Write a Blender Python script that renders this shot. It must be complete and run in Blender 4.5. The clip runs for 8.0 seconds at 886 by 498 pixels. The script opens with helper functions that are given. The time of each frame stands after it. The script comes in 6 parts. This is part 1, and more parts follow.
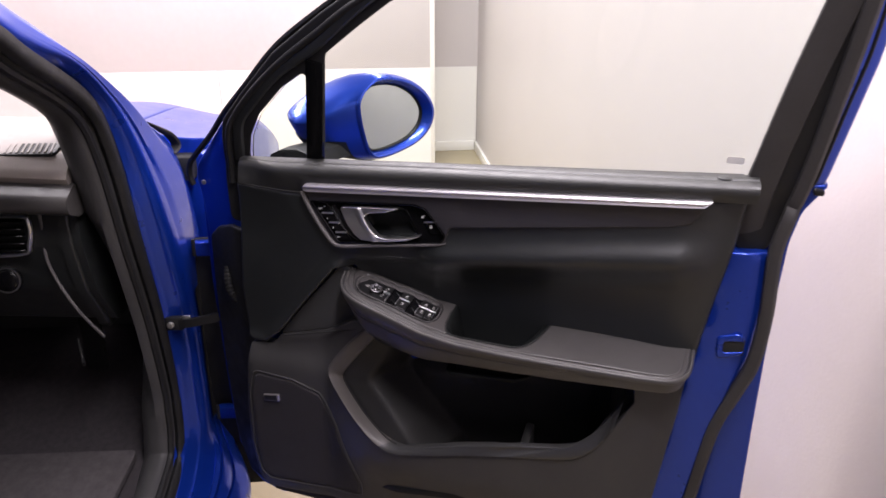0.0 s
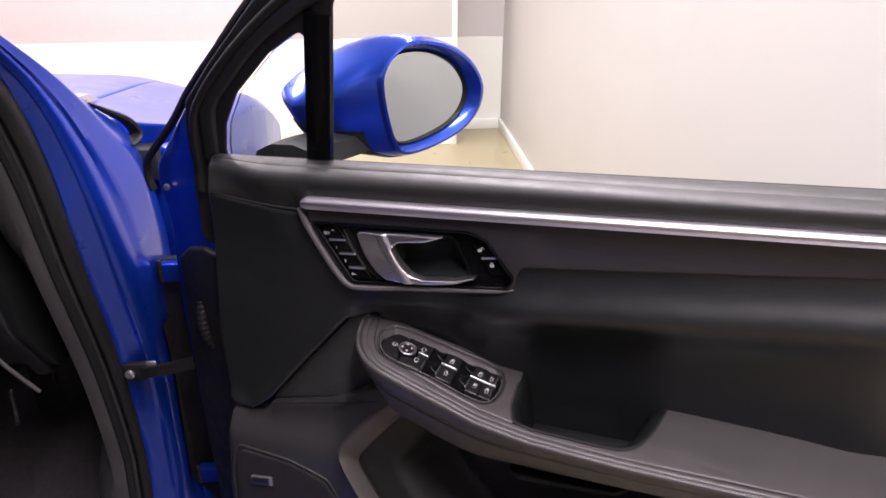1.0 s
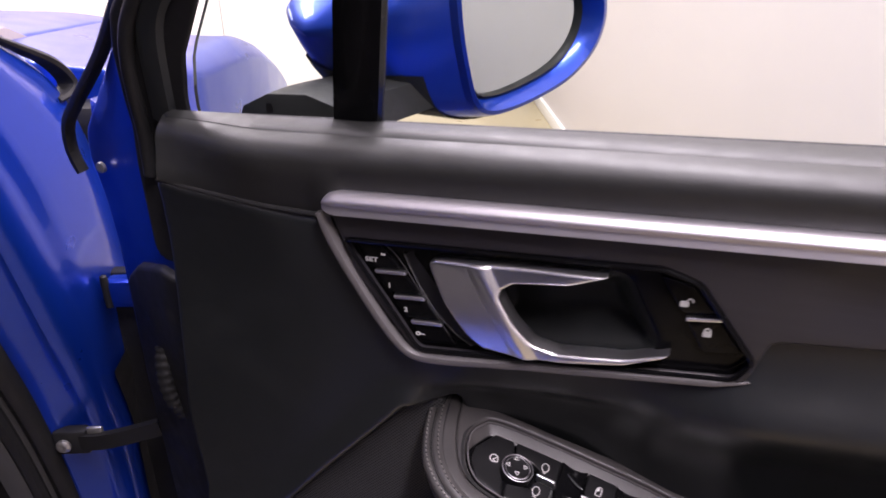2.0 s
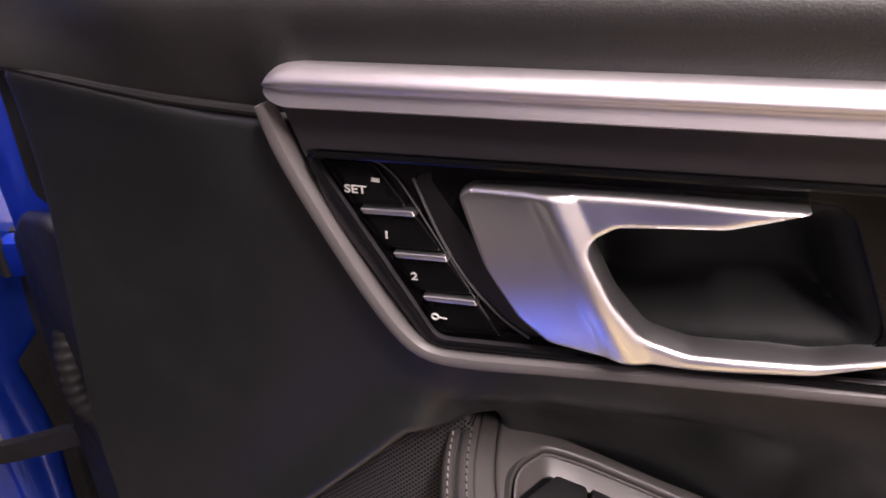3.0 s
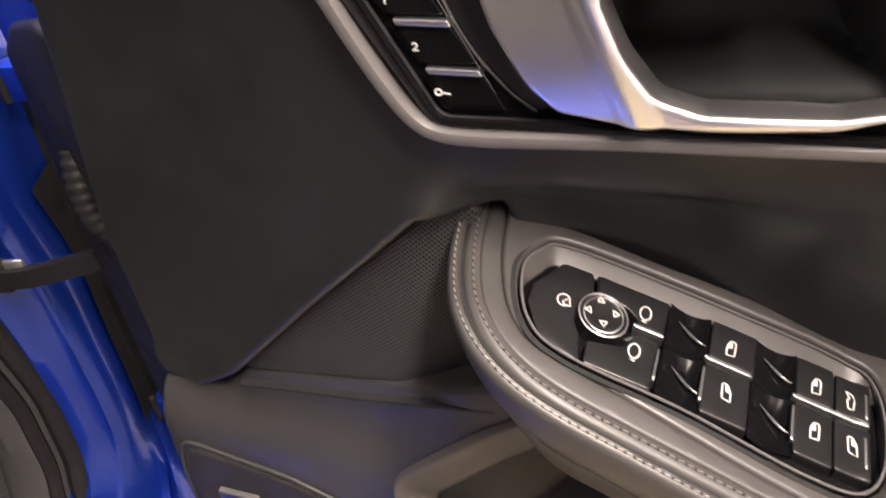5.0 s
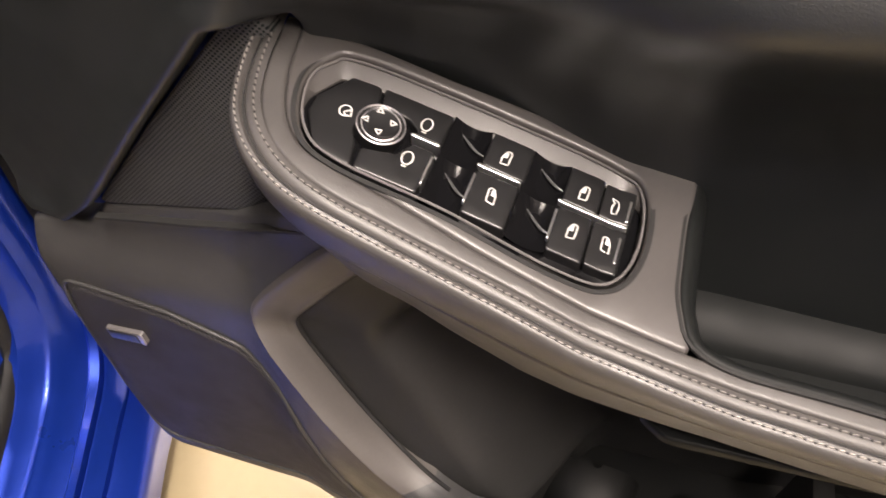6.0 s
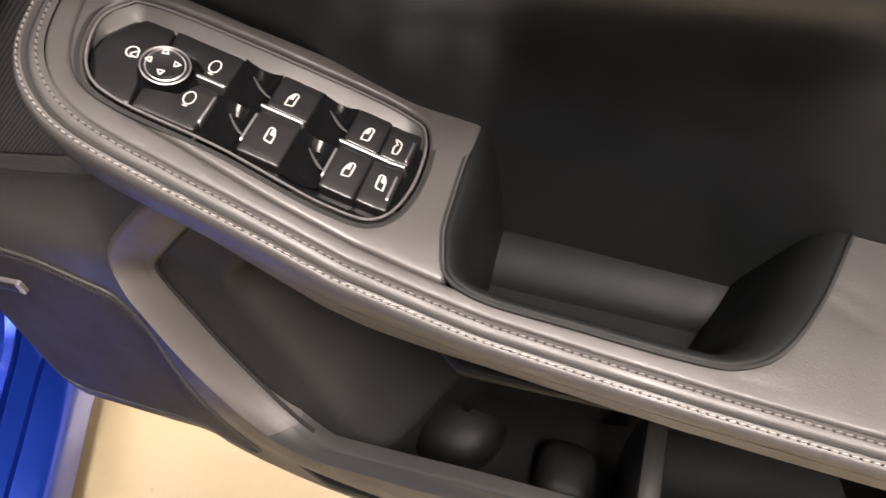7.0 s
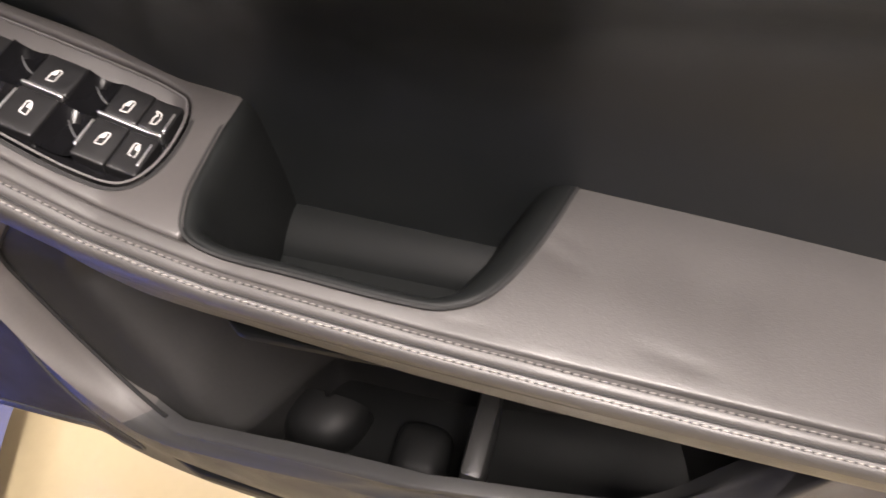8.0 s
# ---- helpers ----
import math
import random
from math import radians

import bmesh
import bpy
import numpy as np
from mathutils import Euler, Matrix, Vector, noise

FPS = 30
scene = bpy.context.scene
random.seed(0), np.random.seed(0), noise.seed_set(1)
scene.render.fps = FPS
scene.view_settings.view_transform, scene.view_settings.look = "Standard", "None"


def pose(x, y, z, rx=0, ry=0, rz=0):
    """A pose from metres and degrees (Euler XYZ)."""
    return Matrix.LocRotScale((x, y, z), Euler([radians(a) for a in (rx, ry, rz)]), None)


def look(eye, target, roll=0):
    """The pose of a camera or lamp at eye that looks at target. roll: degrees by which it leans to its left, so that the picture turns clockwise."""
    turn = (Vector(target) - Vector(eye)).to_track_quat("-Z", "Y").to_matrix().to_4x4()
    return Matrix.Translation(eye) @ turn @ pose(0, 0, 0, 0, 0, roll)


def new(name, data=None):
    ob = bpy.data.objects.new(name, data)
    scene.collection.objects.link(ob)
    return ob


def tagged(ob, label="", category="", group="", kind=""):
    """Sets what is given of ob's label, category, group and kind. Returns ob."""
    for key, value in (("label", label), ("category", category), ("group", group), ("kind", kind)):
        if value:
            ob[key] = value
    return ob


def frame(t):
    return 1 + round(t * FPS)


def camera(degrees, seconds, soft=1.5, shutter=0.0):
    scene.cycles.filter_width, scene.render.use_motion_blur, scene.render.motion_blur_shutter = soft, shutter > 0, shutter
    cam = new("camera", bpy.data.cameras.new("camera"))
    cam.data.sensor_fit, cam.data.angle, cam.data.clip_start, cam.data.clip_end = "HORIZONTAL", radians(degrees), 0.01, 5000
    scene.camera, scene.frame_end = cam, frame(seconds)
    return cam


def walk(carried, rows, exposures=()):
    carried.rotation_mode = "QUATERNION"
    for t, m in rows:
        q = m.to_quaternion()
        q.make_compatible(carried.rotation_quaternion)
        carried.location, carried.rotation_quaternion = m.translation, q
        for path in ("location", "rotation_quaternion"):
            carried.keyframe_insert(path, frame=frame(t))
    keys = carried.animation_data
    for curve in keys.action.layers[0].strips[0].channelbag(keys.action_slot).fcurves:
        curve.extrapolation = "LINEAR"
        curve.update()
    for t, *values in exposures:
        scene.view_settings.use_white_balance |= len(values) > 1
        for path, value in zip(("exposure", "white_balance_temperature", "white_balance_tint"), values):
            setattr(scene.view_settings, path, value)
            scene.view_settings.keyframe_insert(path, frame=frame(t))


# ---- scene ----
cam = camera(64.0, 8.0, soft=1.6, shutter=0.25)
PATH = [
    (0, (0.8252, -1.1720, 1.5308), (0.2636, 0.5776, 0.7413), -0.00),
    (0.5, (0.7236, -0.9761, 1.4824), (0.1538, 0.7622, 0.6739), 0.25),
    (1, (0.6229, -0.7693, 1.4404), (0.0393, 0.9424, 0.5864), -0.12),
    (1.5, (0.5051, -0.5450, 1.3695), (-0.0920, 1.1511, 0.4940), -0.21),
    (2, (0.3933, -0.4000, 1.2958), (-0.2018, 1.2681, 0.3666), -0.25),
    (2.2, (0.3626, -0.3595, 1.2608), (-0.2253, 1.2947, 0.3026), -0.21),
    (3.3, (0.3084, -0.2102, 1.1684), (-0.2281, 1.4307, 0.1586), 0.25),
    (3.5, (0.3055, -0.2024, 1.1638), (-0.2635, 1.4271, 0.1533), -0.12),
    (4, (0.2998, -0.2105, 1.1583), (-0.2865, 1.3652, 0.0751), -1.27),
    (4.2, (0.2999, -0.2152, 1.1586), (-0.2920, 1.3183, 0.0193), -1.70),
    (5.3, (0.3493, -0.2509, 1.1366), (-0.1278, 1.0978, -0.2611), -1.19),
    (5.5, (0.3750, -0.2490, 1.1318), (-0.0810, 1.0489, -0.3199), -1.04),
    (6, (0.4228, -0.2494, 1.1285), (0.0258, 0.9533, -0.4193), -0.32),
    (6.5, (0.4725, -0.2464, 1.1257), (0.1092, 0.9223, -0.4561), 0.63),
    (7, (0.5252, -0.2415, 1.1326), (0.1946, 0.9114, -0.4679), 1.61),
    (7.5, (0.5792, -0.2428, 1.1293), (0.2478, 0.9538, -0.4385), 1.39),
    (8, (0.6581, -0.2429, 1.1293), (0.3324, 0.9664, -0.4300), 0.81),
]
EXPOSURES = [(0.0, 0.21, 6350, 22), (0.5, 0.30, 6350, 23), (1.0, 0.33, 6400, 24), (2.2, 0.36, 6300, 28), (3.3, 1.19, 7250, 26), (4.2, 1.28, 7350, 21), (5.3, 1.44, 7600, 15), (6.2, 1.45, 7450, 15), (8.0, 1.53, 7100, 15)]
walk(cam, [(t, look(eye, target, roll)) for t, eye, target, roll in PATH], EXPOSURES)

# ---- light ----
LIFT = 0.08          # height of the door's and car's datum over the floor
ROOM_TURN = -66.0    # the room runs along the car
world = bpy.data.worlds.new("world")
scene.world = world
world.use_nodes = True
world.node_tree.nodes["Background"].inputs[0].default_value = (0.9, 0.92, 1.0, 1)
world.node_tree.nodes["Background"].inputs[1].default_value = 0.02
CEILING = 2.95
LAMP_POWER = 47.0
# the ceiling's light panels: place in room coordinates (along the car, across it) and share of the power
LAMPS = [(0.95, -0.72, 1.0), (0.95, -2.6, 1.0), (0.95, -4.5, 1.0), (2.7, -0.55, 1.0), (3.98, -0.55, 1.2), (5.25, -0.55, 1.25), (2.7, -2.4, 1.0), (5.2, -4.5, 1.0)]


# ---- materials ----
def material(name, colour, rough=0.5, metal=0.0, coat=0.0, vary=0.12, vary_scale=8.0, grain=0.0, grain_scale=900.0,
             rough_vary=0.1, cells=0.0, cell_scale=700.0, stretch=None, spec=0.5, sheen=0.0, wear=0.0):
    """A surface with colour and gloss that vary at two scales, and fine relief."""
    m = bpy.data.materials.new(name)
    m.use_nodes = True
    nt = m.node_tree
    n, l = nt.nodes, nt.links
    b = n["Principled BSDF"]
    b.inputs["Metallic"].default_value = metal
    b.inputs["Coat Weight"].default_value = coat
    b.inputs["Coat Roughness"].default_value = 0.04
    b.inputs["Specular IOR Level"].default_value = spec
    b.inputs["Sheen Weight"].default_value = sheen
    tc = n.new("ShaderNodeTexCoord")
    mp = n.new("ShaderNodeMapping")
    l.new(tc.outputs["Object"], mp.inputs["Vector"])
    if stretch:
        mp.inputs["Scale"].default_value = stretch

    def tex(scale, detail=4.0):
        t = n.new("ShaderNodeTexNoise")
        t.inputs["Scale"].default_value = scale
        t.inputs["Detail"].default_value = detail
        l.new(mp.outputs["Vector"], t.inputs["Vector"])
        return t.outputs["Fac"]

    big, small = tex(vary_scale), tex(vary_scale * 23.0, 2.0)
    mix = n.new("ShaderNodeMath")
    mix.operation = "MULTIPLY_ADD"
    mix.inputs[1].default_value, mix.inputs[2].default_value = 0.35, 0.0
    l.new(small, mix.inputs[0])
    add = n.new("ShaderNodeMath")
    add.operation = "MULTIPLY_ADD"
    add.inputs[1].default_value = 0.65
    l.new(big, add.inputs[0])
    l.new(mix.outputs[0], add.inputs[2])
    ramp = n.new("ShaderNodeMapRange")
    ramp.inputs["From Min"].default_value, ramp.inputs["From Max"].default_value = 0.3, 0.7
    ramp.inputs["To Min"].default_value, ramp.inputs["To Max"].default_value = 1.0 - vary, 1.0 + vary
    l.new(add.outputs[0], ramp.inputs["Value"])
    tint = n.new("ShaderNodeVectorMath")
    tint.operation = "SCALE"
    tint.inputs[0].default_value = colour
    l.new(ramp.outputs[0], tint.inputs["Scale"])
    l.new(tint.outputs[0], b.inputs["Base Color"])
    rr = n.new("ShaderNodeMapRange")
    rr.inputs["From Min"].default_value, rr.inputs["From Max"].default_value = 0.3, 0.7
    rr.inputs["To Min"].default_value, rr.inputs["To Max"].default_value = rough * (1 - rough_vary), rough * (1 + rough_vary)
    l.new(tex(vary_scale * 3.1), rr.inputs["Value"])
    l.new(rr.outputs[0], b.inputs["Roughness"])
    normal = None
    if grain:
        bump = n.new("ShaderNodeBump")
        bump.inputs["Strength"].default_value = 1.0
        bump.inputs["Distance"].default_value = grain
        l.new(tex(grain_scale, 3.0), bump.inputs["Height"])
        normal = bump
    if cells:
        v = n.new("ShaderNodeTexVoronoi")
        v.inputs["Scale"].default_value = cell_scale
        l.new(mp.outputs["Vector"], v.inputs["Vector"])
        bump = n.new("ShaderNodeBump")
        bump.inputs["Strength"].default_value = 1.0
        bump.inputs["Distance"].default_value = cells
        l.new(v.outputs["Distance"], bump.inputs["Height"])
        if normal:
            l.new(normal.outputs[0], bump.inputs["Normal"])
        normal = bump
    if normal:
        l.new(normal.outputs[0], b.inputs["Normal"])
    return m


def perforated(name, colour, hole, scale, rough=0.6):
    """A sheet with a close grid of small dark holes."""
    m = material(name, colour, rough, grain=0.00008, spec=0.15)
    nt = m.node_tree
    n, l = nt.nodes, nt.links
    b = n["Principled BSDF"]
    tc = n.new("ShaderNodeTexCoord")
    sep = n.new("ShaderNodeSeparateXYZ")
    l.new(tc.outputs["Object"], sep.inputs[0])

    def wave(axis, offset):
        k = n.new("ShaderNodeMath")
        k.operation = "MULTIPLY_ADD"
        k.inputs[1].default_value, k.inputs[2].default_value = scale, offset
        l.new(sep.outputs[axis], k.inputs[0])
        s = n.new("ShaderNodeMath")
        s.operation = "SINE"
        l.new(k.outputs[0], s.inputs[0])
        return s.outputs[0]

    p = n.new("ShaderNodeMath")
    p.operation = "MULTIPLY"
    l.new(wave("X", 0.0), p.inputs[0])
    l.new(wave("Z", 0.0), p.inputs[1])
    th = n.new("ShaderNodeMapRange")
    th.inputs["From Min"].default_value, th.inputs["From Max"].default_value = 0.15, 0.45
    l.new(p.outputs[0], th.inputs["Value"])
    old = b.inputs["Base Color"].links[0].from_socket
    mx = n.new("ShaderNodeMix")
    mx.data_type = "RGBA"
    l.new(th.outputs[0], mx.inputs["Factor"])
    l.new(old, mx.inputs["A"])
    mx.inputs["B"].default_value = (*hole, 1)
    l.new(mx.outputs["Result"], b.inputs["Base Color"])
    bump = n.new("ShaderNodeBump")
    bump.invert = True
    bump.inputs["Distance"].default_value = 0.0006
    l.new(th.outputs[0], bump.inputs["Height"])
    l.new(bump.outputs[0], b.inputs["Normal"])
    return m


def glass_material(name, colour, rough=0.0):
    m = bpy.data.materials.new(name)
    m.use_nodes = True
    nt = m.node_tree
    n, l = nt.nodes, nt.links
    n.remove(n["Principled BSDF"])
    clear, shine, mix, fres = n.new("ShaderNodeBsdfTransparent"), n.new("ShaderNodeBsdfGlossy"), n.new("ShaderNodeMixShader"), n.new("ShaderNodeFresnel")
    clear.inputs["Color"].default_value = (*colour, 1)
    shine.inputs["Roughness"].default_value = 0.02
    fres.inputs["IOR"].default_value = 1.35
    l.new(fres.outputs[0], mix.inputs[0])
    l.new(clear.outputs[0], mix.inputs[1])
    l.new(shine.outputs[0], mix.inputs[2])
    l.new(mix.outputs[0], n["Material Output"].inputs["Surface"])
    return m


def lamp_material(name, strength):
    m = bpy.data.materials.new(name)
    m.use_nodes = True
    b = m.node_tree.nodes["Principled BSDF"]
    b.inputs["Base Color"].default_value = (0.9, 0.9, 0.9, 1)
    b.inputs["Emission Color"].default_value = (1.0, 0.97, 0.93, 1)
    b.inputs["Emission Strength"].default_value = strength
    return m


LEATHER = material("black_leather", (0.044, 0.0415, 0.0400), 0.44, vary=0.10, vary_scale=14, cells=0.00006, cell_scale=1300, grain=0.00005, grain_scale=500, rough_vary=0.14, spec=0.45)
SOFT = material("soft_black_plastic", (0.0095, 0.0110, 0.0113), 0.42, vary=0.10, vary_scale=10, grain=0.00010, grain_scale=1500, rough_vary=0.12, spec=0.62)
HARD = material("hard_grained_plastic", (0.042, 0.0415, 0.0415), 0.42, vary=0.10, vary_scale=9, cells=0.00010, cell_scale=1500, rough_vary=0.15, spec=0.2)
CONSOLE = material("satin_dark_plastic", (0.049, 0.0455, 0.044), 0.40, vary=0.08, vary_scale=12, grain=0.00006, grain_scale=1800, rough_vary=0.15)
INSERT = material("brushed_black_trim", (0.0265, 0.0250, 0.0280), 0.40, vary=0.2, vary_scale=10, grain=0.00006, grain_scale=500, stretch=(0.05, 1, 1), spec=0.35)
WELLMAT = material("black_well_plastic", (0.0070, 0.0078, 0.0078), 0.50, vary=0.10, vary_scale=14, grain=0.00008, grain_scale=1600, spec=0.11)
SHOULDER = material("black_shoulder_leather", (0.021, 0.0215, 0.0205), 0.48, vary=0.10, vary_scale=14, cells=0.00006, cell_scale=1100, rough_vary=0.14, spec=0.45)
# lit tone of the band round the door pocket
BAND = material("lit_satin_band", (0.076, 0.070, 0.066), 0.44, vary=0.08, vary_scale=16, grain=0.00005, grain_scale=1700, spec=0.3)
LINING = material("black_pocket_lining", (0.024, 0.0238, 0.0234), 0.46, vary=0.12, vary_scale=12, cells=0.00010, cell_scale=1400, spec=0.2)
# shaded tone of the same band, for the pocket lip; the divider shares it
LIP = material("shaded_satin_plastic", (0.033, 0.033, 0.0325), 0.40, vary=0.10, vary_scale=12, cells=0.00008, cell_scale=1400, spec=0.45)
# near black plastics: the shade deep in the pocket is put into the colour
SHADED_BIN = material("shaded_satin_bin_plastic", (0.008, 0.0083, 0.0083), 0.50, vary=0.12, vary_scale=12, cells=0.00010, cell_scale=1400, spec=0.2)
SHADED_BLACK = material("shaded_black_plastic", (0.0045, 0.005, 0.005), 0.55, vary=0.12, vary_scale=12, cells=0.00010, cell_scale=1400, spec=0.25)
SATIN = material("satin_grey_plastic", (0.10, 0.094, 0.094), 0.42, vary=0.06, vary_scale=20, grain=0.00005, grain_scale=1600)
ALU = material("brushed_aluminium", (0.62, 0.60, 0.62), 0.50, metal=1.0, vary=0.06, vary_scale=12, grain=0.00003, grain_scale=700, stretch=(0.04, 1, 1), rough_vary=0.2)
CHROME = material("satin_chrome", (0.88, 0.88, 0.89), 0.31, metal=1.0, vary=0.03, vary_scale=60, rough_vary=0.02)
GLOSS = material("gloss_black_plastic", (0.004, 0.004, 0.0045), 0.14, vary=0.05, vary_scale=40, rough_vary=0.3, spec=0.14)
# paler gloss: keypad border, and highlights drawn on hollow lip and scoops
GLOSS_SOFT = material("soft_gloss_plastic", (0.06, 0.06, 0.062), 0.25, vary=0.05, vary_scale=40)
KEYCAP = material("satin_black_key", (0.008, 0.008, 0.0085), 0.34, vary=0.08, vary_scale=60, grain=0.00003, grain_scale=2500)
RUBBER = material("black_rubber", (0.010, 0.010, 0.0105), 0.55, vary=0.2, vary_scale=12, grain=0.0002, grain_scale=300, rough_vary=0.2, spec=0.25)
SEALMAT = material("grey_black_rubber", (0.034, 0.032, 0.031), 0.6, vary=0.15, vary_scale=12, grain=0.0002, grain_scale=300, spec=0.3)
BLUE = material("sapphire_blue_paint", (0.004, 0.034, 0.32), 0.30, metal=0.6, coat=0.38, vary=0.06, vary_scale=5, grain=0.00001, grain_scale=4000)
GLASSMAT = glass_material("window_glass", (0.78, 0.85, 0.785))
MIRRORMAT = material("mirror_glass", (0.62, 0.66, 0.64), 0.015, metal=1.0, vary=0.01, vary_scale=5)
WHITE = material("white_print", (0.55, 0.55, 0.53), 0.6, vary=0.03, vary_scale=300)
THREAD = material("grey_thread", (0.215, 0.203, 0.188), 0.85, vary=0.2, vary_scale=200)
THREAD_DARK = material("dark_grey_thread", (0.15, 0.14, 0.13), 0.85, vary=0.2, vary_scale=200)
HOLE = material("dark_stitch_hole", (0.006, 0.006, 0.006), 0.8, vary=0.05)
STEEL = material("zinc_steel", (0.45, 0.44, 0.42), 0.38, metal=0.9, vary=0.2, vary_scale=60)
CARPET = material("black_carpet", (0.030, 0.027, 0.029), 0.95, vary=0.25, vary_scale=60, grain=0.0015, grain_scale=700, spec=0.2)
MATTING = material("grey_black_matting", (0.045, 0.041, 0.042), 0.9, vary=0.25, vary_scale=50, grain=0.001, grain_scale=600, spec=0.2)
DASH = material("grey_dashboard_leather", (0.30, 0.265, 0.24), 0.6, vary=0.08, vary_scale=12, cells=0.0002, cell_scale=900)
GRILLE = perforated("speaker_mesh", (0.038, 0.036, 0.040), (0.004, 0.004, 0.004), 2100.0)
MESH = perforated("tweeter_mesh", (0.050, 0.050, 0.050), (0.001, 0.003, 0.003), 1900.0)
WALL = material("cream_wall_paint", (0.52, 0.477, 0.462), 0.42, vary=0.03, vary_scale=1.3, grain=0.0003, grain_scale=120)
WALL_WHITE = material("white_wall_panel", (0.84, 0.82, 0.79), 0.22, vary=0.025, vary_scale=1.5)
WALL_GREY = material("pale_grey_wall_paint", (0.56, 0.515, 0.51), 0.45, vary=0.04, vary_scale=1.1, grain=0.0003, grain_scale=120)
TRIMWHITE = material("white_skirting", (0.84, 0.82, 0.78), 0.35, vary=0.03, vary_scale=6)
FLOOR = material("cream_floor", (0.33, 0.275, 0.17), 0.3, vary=0.05, vary_scale=2.5, grain=0.0002, grain_scale=60)
WALL_DARK = material("grey_wall_paint", (0.42, 0.40, 0.395), 0.6, vary=0.05, vary_scale=1.2, grain=0.0003, grain_scale=120)
CEILINGMAT = material("grey_white_ceiling", (0.5, 0.49, 0.48), 0.8, vary=0.03, vary_scale=2)
LAMPMAT = lamp_material("lamp_diffuser", 3.0)


# ---- geometry helpers ----
def part(name, bm, mat, parent=None, label="", sharp=40.0, kind=""):
    """Links a bmesh as one mesh object under a thing or a part."""
    for f in bm.faces:
        f.smooth = True
    for e in bm.edges:
        if len(e.link_faces) == 2 and e.calc_face_angle(0.0) > radians(sharp):
            e.smooth = False
    me = bpy.data.meshes.new(name)
    bm.to_mesh(me)
    bm.free()
    me.materials.append(mat)
    ob = new(name, me)
    if parent:
        ob.parent = parent
    return tagged(ob, label, kind=kind)


def spline(pts, step, closed=False, dense=24):
    """A smooth line through the points, resampled at even steps."""
    p = np.array(pts, float)
    n = len(p)
    out = []
    for i in range(n if closed else n - 1):
        a, b, c, d = (p[(i + k) % n] if closed else p[min(max(i + k, 0), n - 1)] for k in (-1, 0, 1, 2))
        for j in range(dense):
            t = j / dense
            out.append(0.5 * (2 * b + (c - a) * t + (2 * a - 5 * b + 4 * c - d) * t * t + (3 * b - a - 3 * c + d) * t ** 3))
    out.append(p[0] if closed else p[-1])
    return even(np.array(out), step, closed)


def through_points(pts, dense=8):
    """A smooth line through the points, with the same number of samples between each two."""
    p = np.array(pts, float)
    n, out = len(p), []
    for i in range(n - 1):
        a, b, c, d = (p[min(max(i + k, 0), n - 1)] for k in (-1, 0, 1, 2))
        for t in np.linspace(0, 1, dense, endpoint=False):
            out.append(0.5 * (2 * b + (c - a) * t + (2 * a - 5 * b + 4 * c - d) * t * t + (3 * b - a - 3 * c + d) * t ** 3))
    return np.array(out + [p[-1]])


def even(q, step, closed=False):
    s = np.r_[0, np.cumsum(np.linalg.norm(np.diff(q, axis=0), axis=1))]
    n = max(4, int(round(s[-1] / step)))
    at = np.linspace(0, s[-1], n + 1)
    out = np.stack([np.interp(at, s, q[:, k]) for k in range(q.shape[1])], 1)
    return out[:-1] if closed else out


def rounded(poly, r, step=0.002):
    """A closed outline with rounded corners; r is one radius or one for each corner."""
    p = np.array(poly, float)
    n = len(p)
    rs = [r] * n if np.isscalar(r) else list(r)
    out = []
    for i in range(n):
        a, b, c = p[i - 1], p[i], p[(i + 1) % n]
        u, v = (a - b), (c - b)
        lu, lv = np.linalg.norm(u), np.linalg.norm(v)
        u, v = u / lu, v / lv
        half = math.acos(max(-1, min(1, float(u @ v)))) / 2
        d = min(rs[i] / max(math.tan(half), 1e-3), 0.48 * lu, 0.48 * lv)
        k = 8 if rs[i] > 0 else 1
        if k == 1:
            out.append(b)
            continue
        s, e = b + u * d, b + v * d
        for j in range(k + 1):
            t = j / k
            out.append((1 - t) ** 2 * s + 2 * t * (1 - t) * b + t * t * e)
    out.append(out[0])
    return even(np.array(out), step, True)


def area2(p):
    x, y = p[:, 0], p[:, 1]
    return float(np.sum(x * np.roll(y, -1) - np.roll(x, -1) * y)) / 2


def ccw(p):
    return p if area2(p) > 0 else p[::-1]


def inset(p, d):
    """The outline moved inwards (anticlockwise outline) by d."""
    t = np.roll(p, -1, 0) - np.roll(p, 1, 0)
    t = t / np.maximum(np.linalg.norm(t, axis=1, keepdims=True), 1e-9)
    return p + d * np.stack([-t[:, 1], t[:, 0]], 1)


def inside(pts, poly):
    x, y = pts[:, 0][:, None], pts[:, 1][:, None]
    x0, y0 = poly[:, 0], poly[:, 1]
    x1, y1 = np.roll(x0, -1), np.roll(y0, -1)
    cross = ((y0 > y) != (y1 > y)) & (x < (x1 - x0) * (y - y0) / np.where(y1 == y0, 1e-12, y1 - y0) + x0)
    return cross.sum(1) % 2 == 1


def to_edge(pts, poly):
    a, b = poly, np.roll(poly, -1, 0)
    ab = b - a
    ap = pts[:, None, :] - a[None]
    t = np.clip((ap * ab).sum(-1) / np.maximum((ab ** 2).sum(-1), 1e-12), 0, 1)
    return np.sqrt(((ap - t[..., None] * ab) ** 2).sum(-1)).min(1)


from mathutils.geometry import delaunay_2d_cdt


